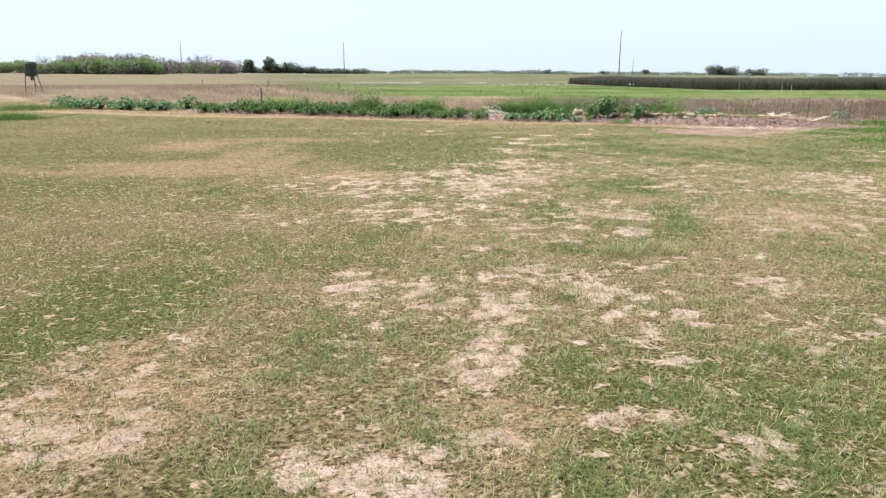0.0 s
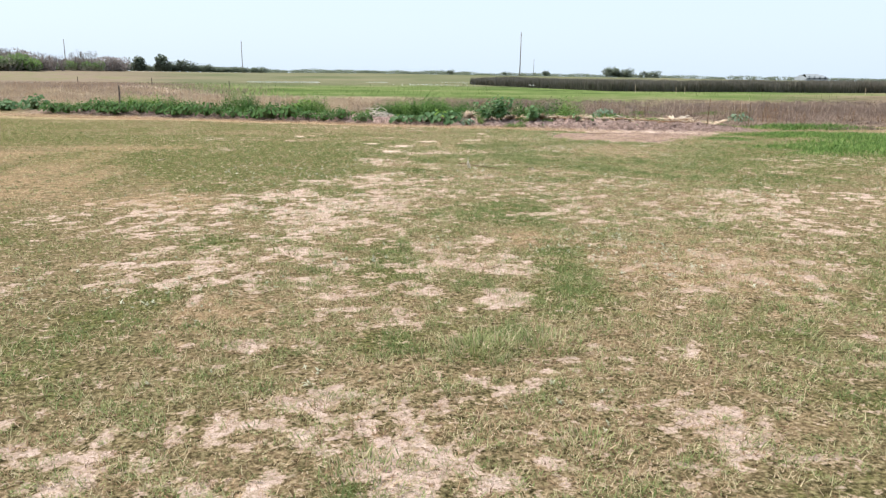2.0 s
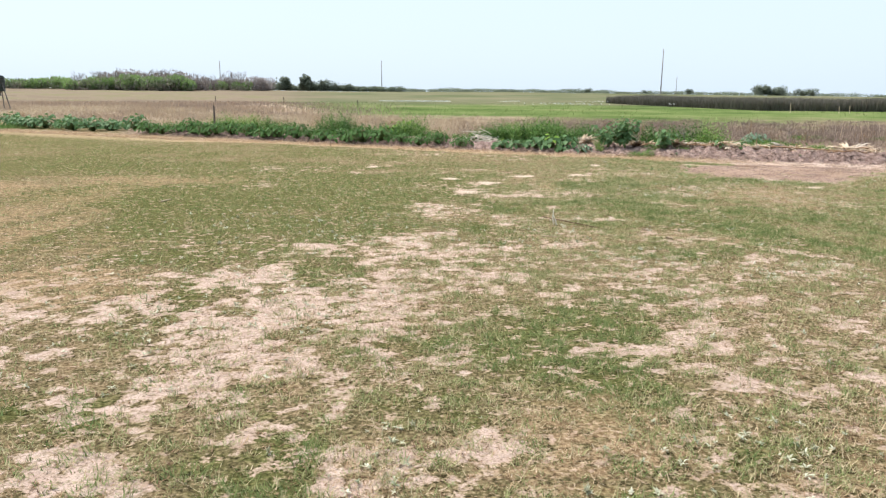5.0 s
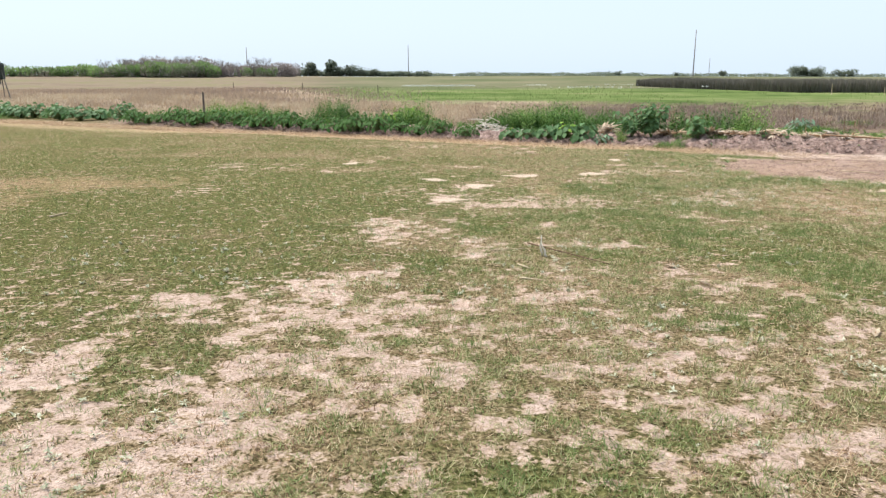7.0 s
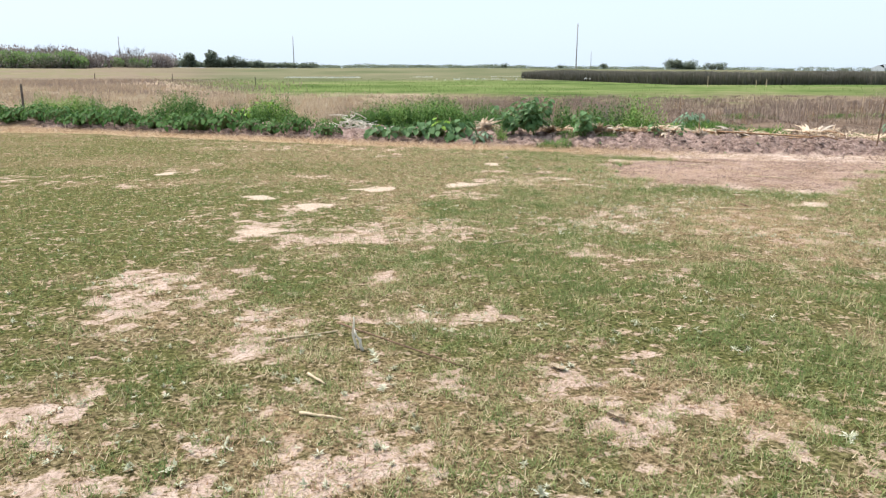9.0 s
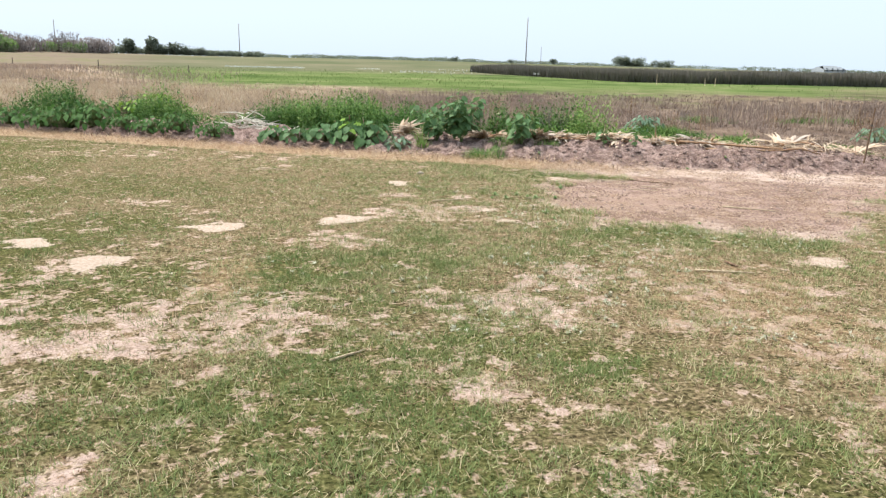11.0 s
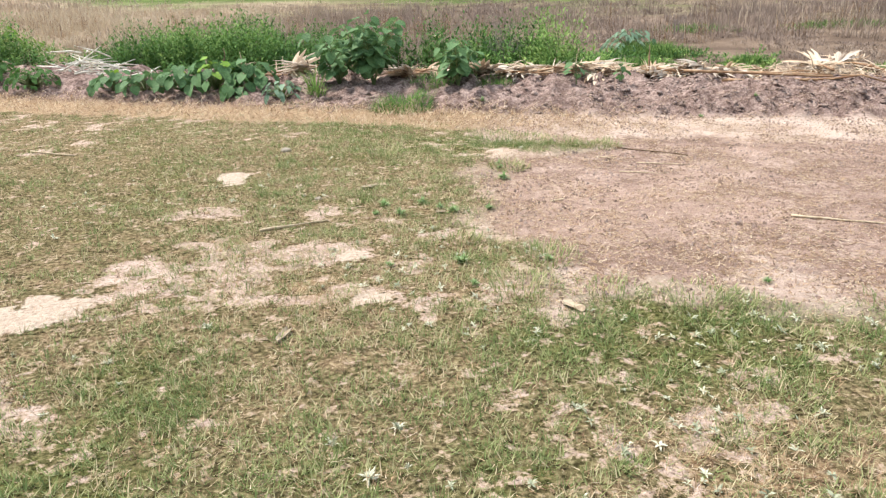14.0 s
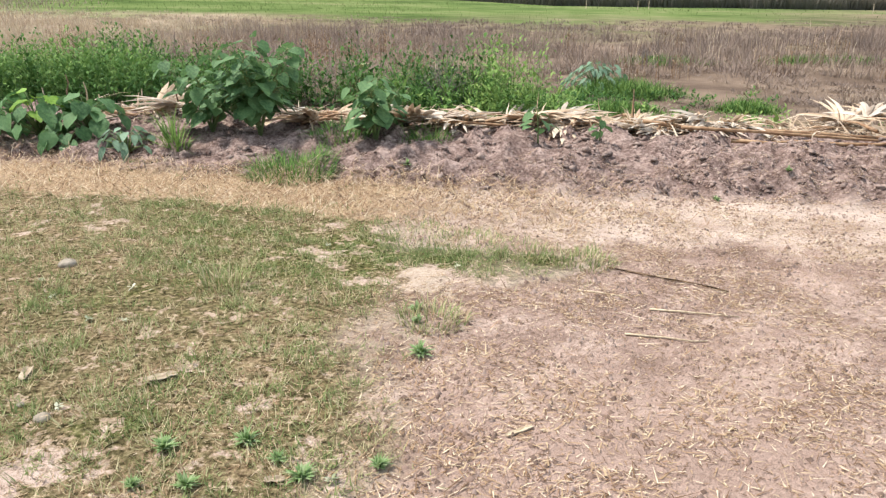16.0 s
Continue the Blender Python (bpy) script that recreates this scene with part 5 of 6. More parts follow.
def stalk_heap(x, y, n, label, material):
    """A heap of bleached stalks, thrown down crosswise."""
    root = thing("stalk_heap", label, "stalk heap", pose(x, y, landz(x, y)), "heaps of dead stalks")
    for k in range(n):
        a, l = random.uniform(0, 6.283), random.uniform(0.35, 0.8)
        c = Vector((random.gauss(0, 0.2), random.gauss(0, 0.14), 0.02 + 0.012 * k * random.random()))
        d = Vector((math.cos(a), math.sin(a) * 0.6, random.uniform(-0.05, 0.55) * (1 if k % 3 else 0.2)))
        pts = [c - d * l * 0.3, c + Vector((0, 0, 0.02)), c + d * l * 0.6]
        for p in pts:
            p.z = max(p.z, 0.012)
        v, f = tube(pts, [0.013, 0.012, 0.004], 5, 0.15)
        part("stalk", smooth_shade(mesh_from("stalk", v, f, material)), root)
    return root


stalk_heap(1.95, 30.7, 34, "heap of bleached dead stalks behind the row", M_BLEACH)
stalk_heap(2.35, 30.45, 16, "small heap of bleached dead stalks", M_BLEACH)
stalk_heap(0.3, 31.6, 14, "low heap of pale dead stalks", M_STICK)
stalk_heap(-1.7, 34.6, 26, "heap of brown dead stalks", M_DARKSTICK)
for k in range(6):
    sx = 3.7 + 0.3 * k + random.uniform(-0.08, 0.08)
    upright_stalk(sx, float(front(sx)) + 1.75 + random.uniform(-0.2, 0.25), random.uniform(0.15, 0.42), 0.011, M_DARKSTICK if k % 2 else M_STICK, "dry cut stalk standing in the bed", random.uniform(-14, 14), "cut stalks in the bed")

# young palm shoot: upright dry stem with a burst of pale leaves
shoot = thing("dry_shoot", "dry upright shoot with pale narrow leaves", "plant", pose(9.58, 27.95, landz(9.58, 27.95) - 0.01))
part("stem", smooth_shade(mesh_from("stem", *tube([(0, 0, 0), (0.01, 0, 0.2), (0.0, 0.01, 0.45)], [0.014, 0.01, 0.004], 6, 0.1), M_DARKSTICK)), shoot)
sv, sf = blades(np.zeros(26), np.zeros(26), RNG.uniform(0.02, 0.12, 26), RNG.uniform(0.15, 0.36, 26), np.full(26, 0.018), RNG.uniform(0, 6.283, 26), RNG.uniform(0.3, 1.2, 26), 0.5, 2)
part("leaves", mesh_from("leaves", sv, sf, M_STRAW, np.repeat(RNG.uniform(0.7, 1, 26), 5)), shoot, "pale dry narrow leaves")

# single flower head past the tall plants
bloom = thing("cream_flower", "cream flower on a tall green stem", "flower", pose(7.33, 31.4, landz(7.33, 31.4)))
part("stem", smooth_shade(mesh_from("stem", *tube([(0, 0, 0), (0.01, 0, 0.2), (0, 0, 0.42)], [0.008, 0.007, 0.005], 5), M_STEM)), bloom)
for k in range(9):
    at = Matrix.Translation((0, 0, 0.42)) @ Euler((radians(35), 0, radians(40 * k))).to_matrix().to_4x4() @ Matrix.Diagonal((0.1, 0.13, 0.13, 1))
    part("petal", leaf_shape("petal", M_PETAL, 0.6, 0.2, 0.02, 0.0, k), bloom, at=at)


def metal_stake(x, y, h, label, lean=0.0, r=0.014):
    root = thing("fence_stake", label, "stake", pose(x, y, landz(x, y) - 0.08, 0, lean, 0), "thin stakes")
    v, f = tube([(0, 0, 0), (0, 0, h * 0.5), (0, 0, h + 0.08)], [r, r, r * 0.9], 6)
    part("shaft", mesh_from("shaft", v, f, M_DARKSTICK), root)
    v, f = tube([(0, 0, h * 0.75), (0, 0, h * 0.78)], [r * 1.6, r * 1.6], 6)
    part("tie", mesh_from("tie", v, f, M_STEEL), root, "wire tie")
    return root


metal_stake(12.23, 25.85, 0.86, "thin rusty stake at the bed's end", 4)
metal_stake(14.6, 27.6, 0.85, "thin rusty stake beyond the bed", 1)


# ---- weeds and tall dry grass behind the bed ----
def build_weeds():
    """Leafy weeds behind the bed: many single plants, a stem with leaves up it."""
    n = 36000
    x = RNG.uniform(-13, 13, n)
    v = RNG.uniform(1.9, 7.0, n)
    y = front(x) + v / 0.885
    drift = fbm(x, y, 1.6, 5)
    want = smooth(0.44, 0.66, drift) * smooth(6.0, 3.4, v) * np.where(x > 9.0, 0.2, 0.75)
    want = np.maximum(want, smooth(1.5, 0.6, np.hypot((x - 3.9) / 2.1, (y - 32.0) / 1.6)) * (0.55 + 0.5 * drift))
    want = np.maximum(want, smooth(1.5, 0.6, np.hypot((x - 8.2) / 0.9, (y - 30.2) / 0.8)) * 0.7)
    want = want * smooth(1.9, 2.4, v)
    keep = RNG.random(n) < want
    x, y = x[keep][:9000], y[keep][:9000]
    want = want[keep][:9000]
    n, per = len(x), 14
    tall = np.clip((0.1 + 1.4 * want * fbm(x, y, 0.9, 8)) * RNG.uniform(0.6, 1.3, n), 0.06, 0.9)
    kind = np.clip(0.34 + 1.6 * (fbm(x, y, 1.2, 1) - 0.5) + RNG.normal(0, 0.12, n), 0, 1)
    big = RNG.uniform(0.6, 1.5, n)
    a = (np.arange(per)[None] * 2.4 + RNG.uniform(0, 6.283, (n, 1))).ravel()
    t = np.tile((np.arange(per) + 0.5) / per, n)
    lean = RNG.normal(0, 0.12, (n, 2))
    sz = np.repeat(big, per) * (1.15 - 0.5 * t)
    h = np.repeat(tall, per) * t
    px, py = np.repeat(x, per) + np.repeat(lean[:, 0], per) * t + 0.02 * np.sin(a), np.repeat(y, per) + np.repeat(lean[:, 1], per) * t + 0.02 * np.cos(a)
    m = n * per
    vv, f = blades(px, py, land(px, py) + h, RNG.uniform(0.06, 0.125, m) * sz, RNG.uniform(0.02, 0.045, m) * sz, a, np.clip(RNG.normal(1.0, 0.3, m) - 0.3 * t, 0.2, 1.6), 0.6, 3)
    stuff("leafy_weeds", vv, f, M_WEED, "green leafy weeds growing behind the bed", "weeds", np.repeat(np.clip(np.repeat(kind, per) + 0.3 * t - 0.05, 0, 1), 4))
    vv, f = blades(x, y, land(x, y), tall + 0.03, np.full(n, 0.008), RNG.uniform(0, 6.283, n), np.abs(RNG.normal(0.06, 0.06, n)), seg=1)
    stuff("weed_stems", vv, f, M_WEED, "thin green weed stems behind the bed", "weeds", np.repeat(np.full(n, 0.6), 3))


def build_dry_grass():
    """Tall dry grass in tussocks: tan to the west, red-brown to the east."""
    n = 25000
    d = 2.6 + 32 * RNG.random(n) ** 1.15
    x = RNG.uniform(-1, 1, n) * (21 + 1.0 * d) + 1
    y = front(np.clip(x, -22, 16)) + d / 0.885 + np.where(x > 16, -2.0, 0)
    east = smooth(-3, 6, x - 0.25 * (y - 35) + 3 * (fbm(x, y, 9, 2) - 0.5))
    dens = 0.25 + 0.75 * smooth(0.3, 0.6, fbm(x, y, 2.2, 6))
    keep = RNG.random(n) < dens * smooth(36, 14, d)
    x, y, v, east = x[keep], y[keep], d[keep], east[keep]
    n = len(x)
    low = np.where(x > 7.5, smooth(6.0, 11, v), smooth(2.4, 4.5, v))
    h = (0.13 + 0.34 * low * smooth(34, 5, v)) * np.exp(RNG.normal(0, 0.3, n)) * (0.35 + 1.2 * fbm(x, y, 2.0, 3))
    tone = np.clip(0.68 - 0.52 * east + 0.9 * (fbm(x, y, 2.6, 9) - 0.5) + RNG.normal(0, 0.09, n), 0, 1)
    for sel, per, seg, nm in ((v < 9, 34, 3, "tall_dry_grass"), (v >= 9, 20, 1, "far_dry_grass")):
        k = sel.sum()
        m = k * per
        a = RNG.uniform(0, 6.283, m)
        q = np.sqrt(RNG.random(m)) * np.repeat(0.05 + 0.28 * h[sel] + 0.006 * v[sel], per)
        px, py = np.repeat(x[sel], per) + q * np.sin(a), np.repeat(y[sel], per) + q * np.cos(a)
        w = RNG.uniform(0.005, 0.012, m) * np.repeat(1 + v[sel] / 9, per)
        vv, f = blades(px, py, land(px, py) - 0.01, np.repeat(h[sel], per) * RNG.uniform(0.4, 1.1, m), w, a + RNG.normal(0, 0.7, m), np.abs(RNG.normal(0.75, 0.42, m)), 0.7, seg)
        stuff(nm, vv, f, M_DRY, "dry tan and red-brown tussocks of field grass", "grass", np.repeat(np.clip(np.repeat(tone[sel], per) + RNG.normal(0, 0.05, m), 0, 1), 4 if seg == 3 else 3))
    # the wide tan field to the west
    n = 60000
    d = 38 + 75 * RNG.random(n) ** 1.3
    a = np.radians(RNG.uniform(-44, -6, n))
    x, y = 3 + np.sin(a) * d, 5 + np.cos(a) * d
    keep = (behind(x, y) > 20) & (RNG.random(n) < smooth(-5, -20, np.degrees(a)) * (0.3 + 0.7 * smooth(0.35, 0.6, fbm(x, y, 5, 7))))
    x, y, d = x[keep], y[keep], d[keep]
    n = len(x)
    vv, f = blades(x, y, land(x, y) - 0.02, RNG.uniform(0.2, 0.5, n), 0.01 + 0.0007 * d, RNG.uniform(0, 6.283, n), np.abs(RNG.normal(0.4, 0.3, n)), seg=1)
    stuff("west_dry_grass", vv, f, M_DRY, "pinkish tan dry grass over the far field", "grass", np.repeat(np.clip(0.45 + 0.9 * (fbm(x, y, 7, 3) - 0.5), 0, 1), 3))
    # pale bleached stems standing above the red grass
    m = 420
    x = RNG.uniform(9, 40, m)
    y = 35 + RNG.uniform(0, 9, m)
    k = fbm(x, y, 2.5, 4) > 0.5
    x, y = x[k], y[k]
    vv, f = blades(x, y, land(x, y), RNG.uniform(0.35, 0.8, len(x)), np.full(len(x), 0.011), RNG.uniform(0, 6.283, len(x)), np.abs(RNG.normal(0.15, 0.2, len(x))), 0.3, 2)
    stuff("bleached_stems", vv, f, M_STRAW, "bleached dead stems above the dry grass", "grass", np.repeat(np.full(len(x), 0.95), 5))


def build_green_edges():
    """Fresh green grass: patches past the bed and the tall verge to the east."""
    xs, ys, hs, ts = [], [], [], []
    for cx, cy, rx, ry, n, h in [(10.1, 29.6, 0.7, 0.35, 2600, 0.2), (11.2, 31.6, 0.9, 0.6, 2600, 0.35), (9.1, 29.9, 0.5, 0.4, 1500, 0.25), (12.0, 29.7, 0.45, 0.35, 1400, 0.22), (14.3, 36.5, 1.3, 0.7, 1800, 0.25), (18.5, 36.5, 2.0, 0.8, 2200, 0.25),
                                 (14.2, 23.2, 2.6, 1.4, 9000, 0.15), (16.0, 26.5, 2.5, 1.2, 4000, 0.25), (11.0, 22.0, 0.9, 0.9, 3000, 0.06), (12.8, 18.6, 3.0, 2.2, 11000, 0.15), (15.5, 20.5, 3.2, 2.6, 13000, 0.22), (17.0, 16.5, 4.5, 2.4, 9000, 0.22), (-17.6, 31.5, 1.3, 0.9, 3500, 0.35), (-21.5, 40.5, 3.0, 1.2, 3500, 0.4), (13.6, 28.4, 0.6, 0.4, 1200, 0.2)]:
        q, a = np.sqrt(RNG.random(n)) * RNG.uniform(0.6, 1.3, n), RNG.uniform(0, 6.283, n)
        xs.append(cx + rx * q * np.sin(a) * (1 + 0.3 * np.sin(5 * a + cx))), ys.append(cy + ry * q * np.cos(a))
        hs.append(h * RNG.uniform(0.4, 1.1, n) * np.clip(1.25 - q * q, 0.2, 1)), ts.append(RNG.normal(0.6 + 0.12 * (cx > 12) * (cy < 24), 0.25, n))
    x, y, h, t = map(np.concatenate, (xs, ys, hs, ts))
    n = len(x)
    vv, f = blades(x, y, land(x, y) - 0.01, h, RNG.uniform(0.008, 0.016, n), RNG.uniform(0, 6.283, n), np.abs(RNG.normal(0.35, 0.25, n)), 0.5, 3)
    stuff("green_verge", vv, f, M_WEED, "fresh green tall grass past the bed", "grass", np.repeat(np.clip(t, 0, 1), 4))


def build_marsh():
    n = 26000
    d = 42 + 118 * RNG.random(n) ** 1.1
    a = np.radians(RNG.uniform(-38, 44, n))
    x, y = np.sin(a) * d + 3, np.cos(a) * d + 5
    keep = (RNG.random(n) < (0.25 + smooth(0.35, 0.6, fbm(x, y, 14, 7))) * smooth(18, 60, behind(x, y))) & (np.degrees(a) > -16)
    x, y, d = x[keep], y[keep], d[keep]
    n = len(x)
    vv, f = blades(x, y, land(x, y) - 0.03, RNG.uniform(0.06, 0.2, n), 0.02 + d * 0.0006, RNG.uniform(0, 6.283, n), np.abs(RNG.normal(0.2, 0.2, n)), seg=1)
    stuff("marsh_grass", vv, f, M_MARSH, "bright green marsh grass in the field", "grass", np.repeat(np.clip(0.5 + 1.2 * (fbm(x, y, 25, 3) - 0.5), 0, 1), 3))
    # white blossoms among the marsh grass
    x, y = [RNG.normal(14.5, 3, 60)], [RNG.normal(121, 5, 60)]
    for cx, cy, rx, k in ((-10.5, 146, 6.5, 420), (6.5, 150, 2.0, 40), (22, 152, 3, 25), (33, 122, 4, 20)):
        x.append(RNG.uniform(cx - rx, cx + rx, k)), y.append(RNG.normal(cy, 0.8, k))
    x, y = np.concatenate(x), np.concatenate(y)
    n = len(x)
    vv, f = blades(x, y, land(x, y) + 0.35, RNG.uniform(0.1, 0.26, n), RNG.uniform(0.1, 0.22, n), RNG.uniform(0, 6.283, n), np.abs(RNG.normal(0.3, 0.3, n)), seg=1)
    stuff("white_blossoms", vv, f, M_WHITE, "white blossoms scattered over the marsh", "flowers")


def build_reeds():
    """The dark bank of reeds: a thick belt, its front running back on the west."""
    n = 150000
    t = RNG.random(n) ** 0.8
    depth = RNG.random(n) ** 1.6
    x = np.where(t < 0.3, 25.5 + 8 * t / 0.3, 33.5 + 95 * (t - 0.3) / 0.7)
    y = np.where(t < 0.3, 157 - 62 * t / 0.3, 95 - 12 * (t - 0.3) / 0.7) + 6 * (fbm(x, x * 0, 9, 3) - 0.5)
    x, y = x + depth * 14, y + depth * 30
    h = RNG.uniform(0.95, 1.6, n) * (0.75 + 0.5 * fbm(x, y, 2.5, 5))
    vv, f = blades(x, y, land(x, y) - 0.05, h, RNG.uniform(0.07, 0.18, n), RNG.uniform(0, 6.283, n), np.abs(RNG.normal(0.18, 0.15, n)), seg=1)
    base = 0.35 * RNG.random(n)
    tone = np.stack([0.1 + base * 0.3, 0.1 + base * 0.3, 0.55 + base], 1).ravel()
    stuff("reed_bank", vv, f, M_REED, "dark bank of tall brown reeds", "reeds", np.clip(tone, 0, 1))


def build_dead_weeds():
    """Dark brown dead weeds with seed heads, in loose clumps above the dry grass."""
    cx, cy = [3.0, -5.0, -1.5, 7.2, 8.6, 9.6, 13.2, -7.5], [34.5, 36.0, 35.5, 31.2, 31.8, 32.6, 33.8, 38.0]
    px, py = RNG.uniform(-12, 22, 70), RNG.uniform(4.5, 14, 70)
    cx, cy = np.concatenate([cx, px]), np.concatenate([cy, front(np.minimum(px, 15)) + py])
    per = 16
    x, y = np.repeat(cx, per) + RNG.normal(0, 0.16, len(cx) * per), np.repeat(cy, per) + RNG.normal(0, 0.16, len(cx) * per)
    n = len(x)
    h, yaw, lean = np.repeat(RNG.uniform(0.35, 0.75, len(cx)), per) * RNG.uniform(0.55, 1.1, n), RNG.uniform(0, 6.283, n), np.abs(RNG.normal(0.1, 0.1, n))
    z = land(x, y)
    v1, f1 = blades(x, y, z, h, np.full(n, 0.014), yaw, lean, seg=1)
    k, t = 7, RNG.uniform(0.5, 1.0, (n, 7))
    hx, hy, hz = (np.repeat(p, k) for p in (x, y, z))
    l = (h[:, None] * t).ravel()
    hx, hy, hz = hx + np.sin(np.repeat(yaw, k)) * np.sin(np.repeat(lean, k)) * l, hy + np.cos(np.repeat(yaw, k)) * np.sin(np.repeat(lean, k)) * l, hz + np.cos(np.repeat(lean, k)) * l
    m = n * k
    v2, f2 = blades(hx, hy, hz, RNG.uniform(0.025, 0.06, m), RNG.uniform(0.012, 0.025, m), RNG.uniform(0, 6.283, m), RNG.uniform(0.2, 1.3, m), seg=1)
    stuff("dead_weeds", np.concatenate([v1, v2]), np.concatenate([f1, f2 + len(v1)]), M_STRAW, "dark brown dead weeds with dry seed heads", "weeds", np.repeat(np.clip(RNG.normal(0.1, 0.12, n + m), 0, 1), 3))


build_weeds()
build_dry_grass()
build_dead_weeds()
build_green_edges()
build_marsh()
build_reeds()

def leaf_cloud(n, rx, ry, rz, size, lumps, tone=(0.2, 0.8)):
    """A crown: many small leaf sprays gathered in uneven lumps."""
    c = np.stack([RNG.normal(0, 0.45, lumps) * rx, RNG.normal(0, 0.45, lumps) * ry, RNG.uniform(0.15, 0.85, lumps) * rz], 1)
    rad = RNG.uniform(0.3, 0.6, lumps) * min(rx, rz)
    k = RNG.integers(0, lumps, n)
    d = RNG.normal(0, 1, (n, 3))
    d /= np.linalg.norm(d, axis=1)[:, None]
    p = c[k] + d * (rad[k] * RNG.uniform(0.5, 1.05, n))[:, None]
    p[:, 2] = np.maximum(p[:, 2], 0.03 * rz)
    v, f = blades(p[:, 0], p[:, 1], p[:, 2], size * RNG.uniform(0.6, 1.4, n), size * RNG.uniform(0.5, 1.0, n), RNG.uniform(0, 6.283, n), RNG.uniform(0.2, 2.2, n), 0.4, 2)
    return v, f, np.repeat(np.clip(RNG.uniform(*tone, n) * (0.5 + 0.6 * p[:, 2] / rz), 0, 1), 5)


def polar(az, d):
    return math.sin(radians(az)) * d, math.cos(radians(az)) * d


def branches(p, d, l, r, depth, out):
    q = p + d * l
    out.append(tube([p, p.lerp(q, 0.5) + Vector((random.gauss(0, 0.04), random.gauss(0, 0.04), 0)) * l, q], [r, r * 0.8, r * 0.6], 4))
    if depth:
        for _ in range(3):
            e = (d + Vector((random.gauss(0, 0.42), random.gauss(0, 0.42), random.gauss(0.12, 0.2)))).normalized()
            branches(q if random.random() < 0.7 else p.lerp(q, 0.7), e, l * random.uniform(0.55, 0.8), r * 0.55, depth - 1, out)


def tree(az, d, h, w, label, leafy=True, material=None, name="tree", group="far trees", n=1100, trunk=0.3):
    x, y = polar(az, d)
    root = thing(name, label, "tree", pose(x, y, landz(x, y) - 0.1), group)
    out = []
    for s in range(1 if leafy else 3):
        lean = Vector((random.gauss(0, 0.18), random.gauss(0, 0.1), 1)).normalized()
        branches(Vector((random.gauss(0, w * 0.12), 0, 0)), lean, h * (trunk if leafy else 0.34), h * 0.026, 2 if leafy else 4, out)
    part("trunk", mesh_from("trunk", *merged(out), M_TWIG), root)
    if leafy:
        v, f, t = leaf_cloud(n, w / 2, w / 2, h * (1 - trunk * 0.5), h * 0.14, 26)
        part("crown", mesh_from("crown", v + np.array([[0, 0, h * trunk * 0.5]]), f, material or M_HAZED_FARBUSH, t), root, at=pose(0, 0, 0))
    return root


def thicket(az0, az1, d, h, n, label, material, lumps, tone, depth=12, bushy=0.36):
    """A long belt of shrubs, with an uneven top."""
    a = np.radians(RNG.uniform(az0, az1, lumps))
    dd = d + RNG.uniform(0, depth, lumps)
    cx, cy = np.sin(a) * dd, np.cos(a) * dd
    hh = h * (0.45 + 0.75 * vnoise(np.degrees(a) * 3, a * 0, 3.1, 6)) * RNG.uniform(0.6, 1.15, lumps)
    k = RNG.integers(0, lumps, n)
    u = RNG.normal(0, 1, (n, 3))
    u /= np.linalg.norm(u, axis=1)[:, None]
    r = hh[k] * bushy
    px, py = cx[k] + u[:, 0] * r * 1.6, cy[k] + u[:, 1] * r
    pz = land(px, py) + np.clip(hh[k] * 0.5 + u[:, 2] * hh[k] * 0.5, 0.02, None)
    sz = 0.075 * h + 0.0011 * d
    v, f = blades(px, py, pz, sz * RNG.uniform(0.6, 1.5, n), sz * RNG.uniform(0.4, 0.9, n), RNG.uniform(0, 6.283, n), RNG.uniform(0, 1.6, n), seg=1)
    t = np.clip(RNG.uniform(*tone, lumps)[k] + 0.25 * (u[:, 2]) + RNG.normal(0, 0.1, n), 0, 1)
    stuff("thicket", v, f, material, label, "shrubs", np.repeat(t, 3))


thicket(-44, -27.0, 250, 3.6, 26000, "green scrub belt on the horizon", M_HAZED_BRUSH, 330, (0.1, 1.0))
thicket(-27.8, -22.8, 240, 3.6, 15000, "green and grey scrub thicket on the horizon", M_HAZED_BRUSH, 150, (0.1, 1.0))
thicket(-24.5, -20.0, 236, 4.1, 15000, "tall green and grey scrub thicket on the horizon", M_HAZED_BRUSH, 120, (0.0, 0.8))
thicket(-25.5, -19.0, 246, 5.2, 7000, "leafless purple-grey crowns above the scrub", M_SCRUB, 90, (0.3, 0.9))
thicket(-21.8, -14.8, 262, 3.5, 15000, "leafless grey-brown scrub on the horizon", M_SCRUB, 210, (0.2, 0.8))
thicket(-20.5, -16.2, 256, 2.6, 5000, "low green scrub before the grey thicket", M_HAZED_BRUSH, 40, (0.3, 0.9))
thicket(-15.5, -5.5, 330, 2.5, 20000, "low dark scrub on the horizon", M_HAZED_FARBUSH, 300, (0.1, 0.8))
thicket(-7, 9, 520, 2.6, 14000, "far low scrub line on the horizon", M_HAZED_FARBUSH, 420, (0.2, 0.9), 60, 0.9)
thicket(8, 48, 560, 2.6, 20000, "far low scrub line past the reeds", M_HAZED_FARBUSH, 900, (0.2, 0.9), 60, 0.9)
for az in (-26.9, -25.9, -25.3, -24.6, -24.0, -23.4, -22.9, -22.5, -21.9, -21.4, -20.7, -19.8, -19.1, -18.4):
    tree(az + random.uniform(-0.2, 0.2), 246, random.uniform(4.2, 7.0), 3, "bare grey tree rising from the scrub", False, name="bare_tree", group="bare trees")
for az, h in ((-17.55, 6.8), (-16.95, 7.2), (-15.6, 4.2)):
    tree(az, 262, h, 3, "bare grey forked tree on the horizon", False, name="bare_tree", group="bare trees")
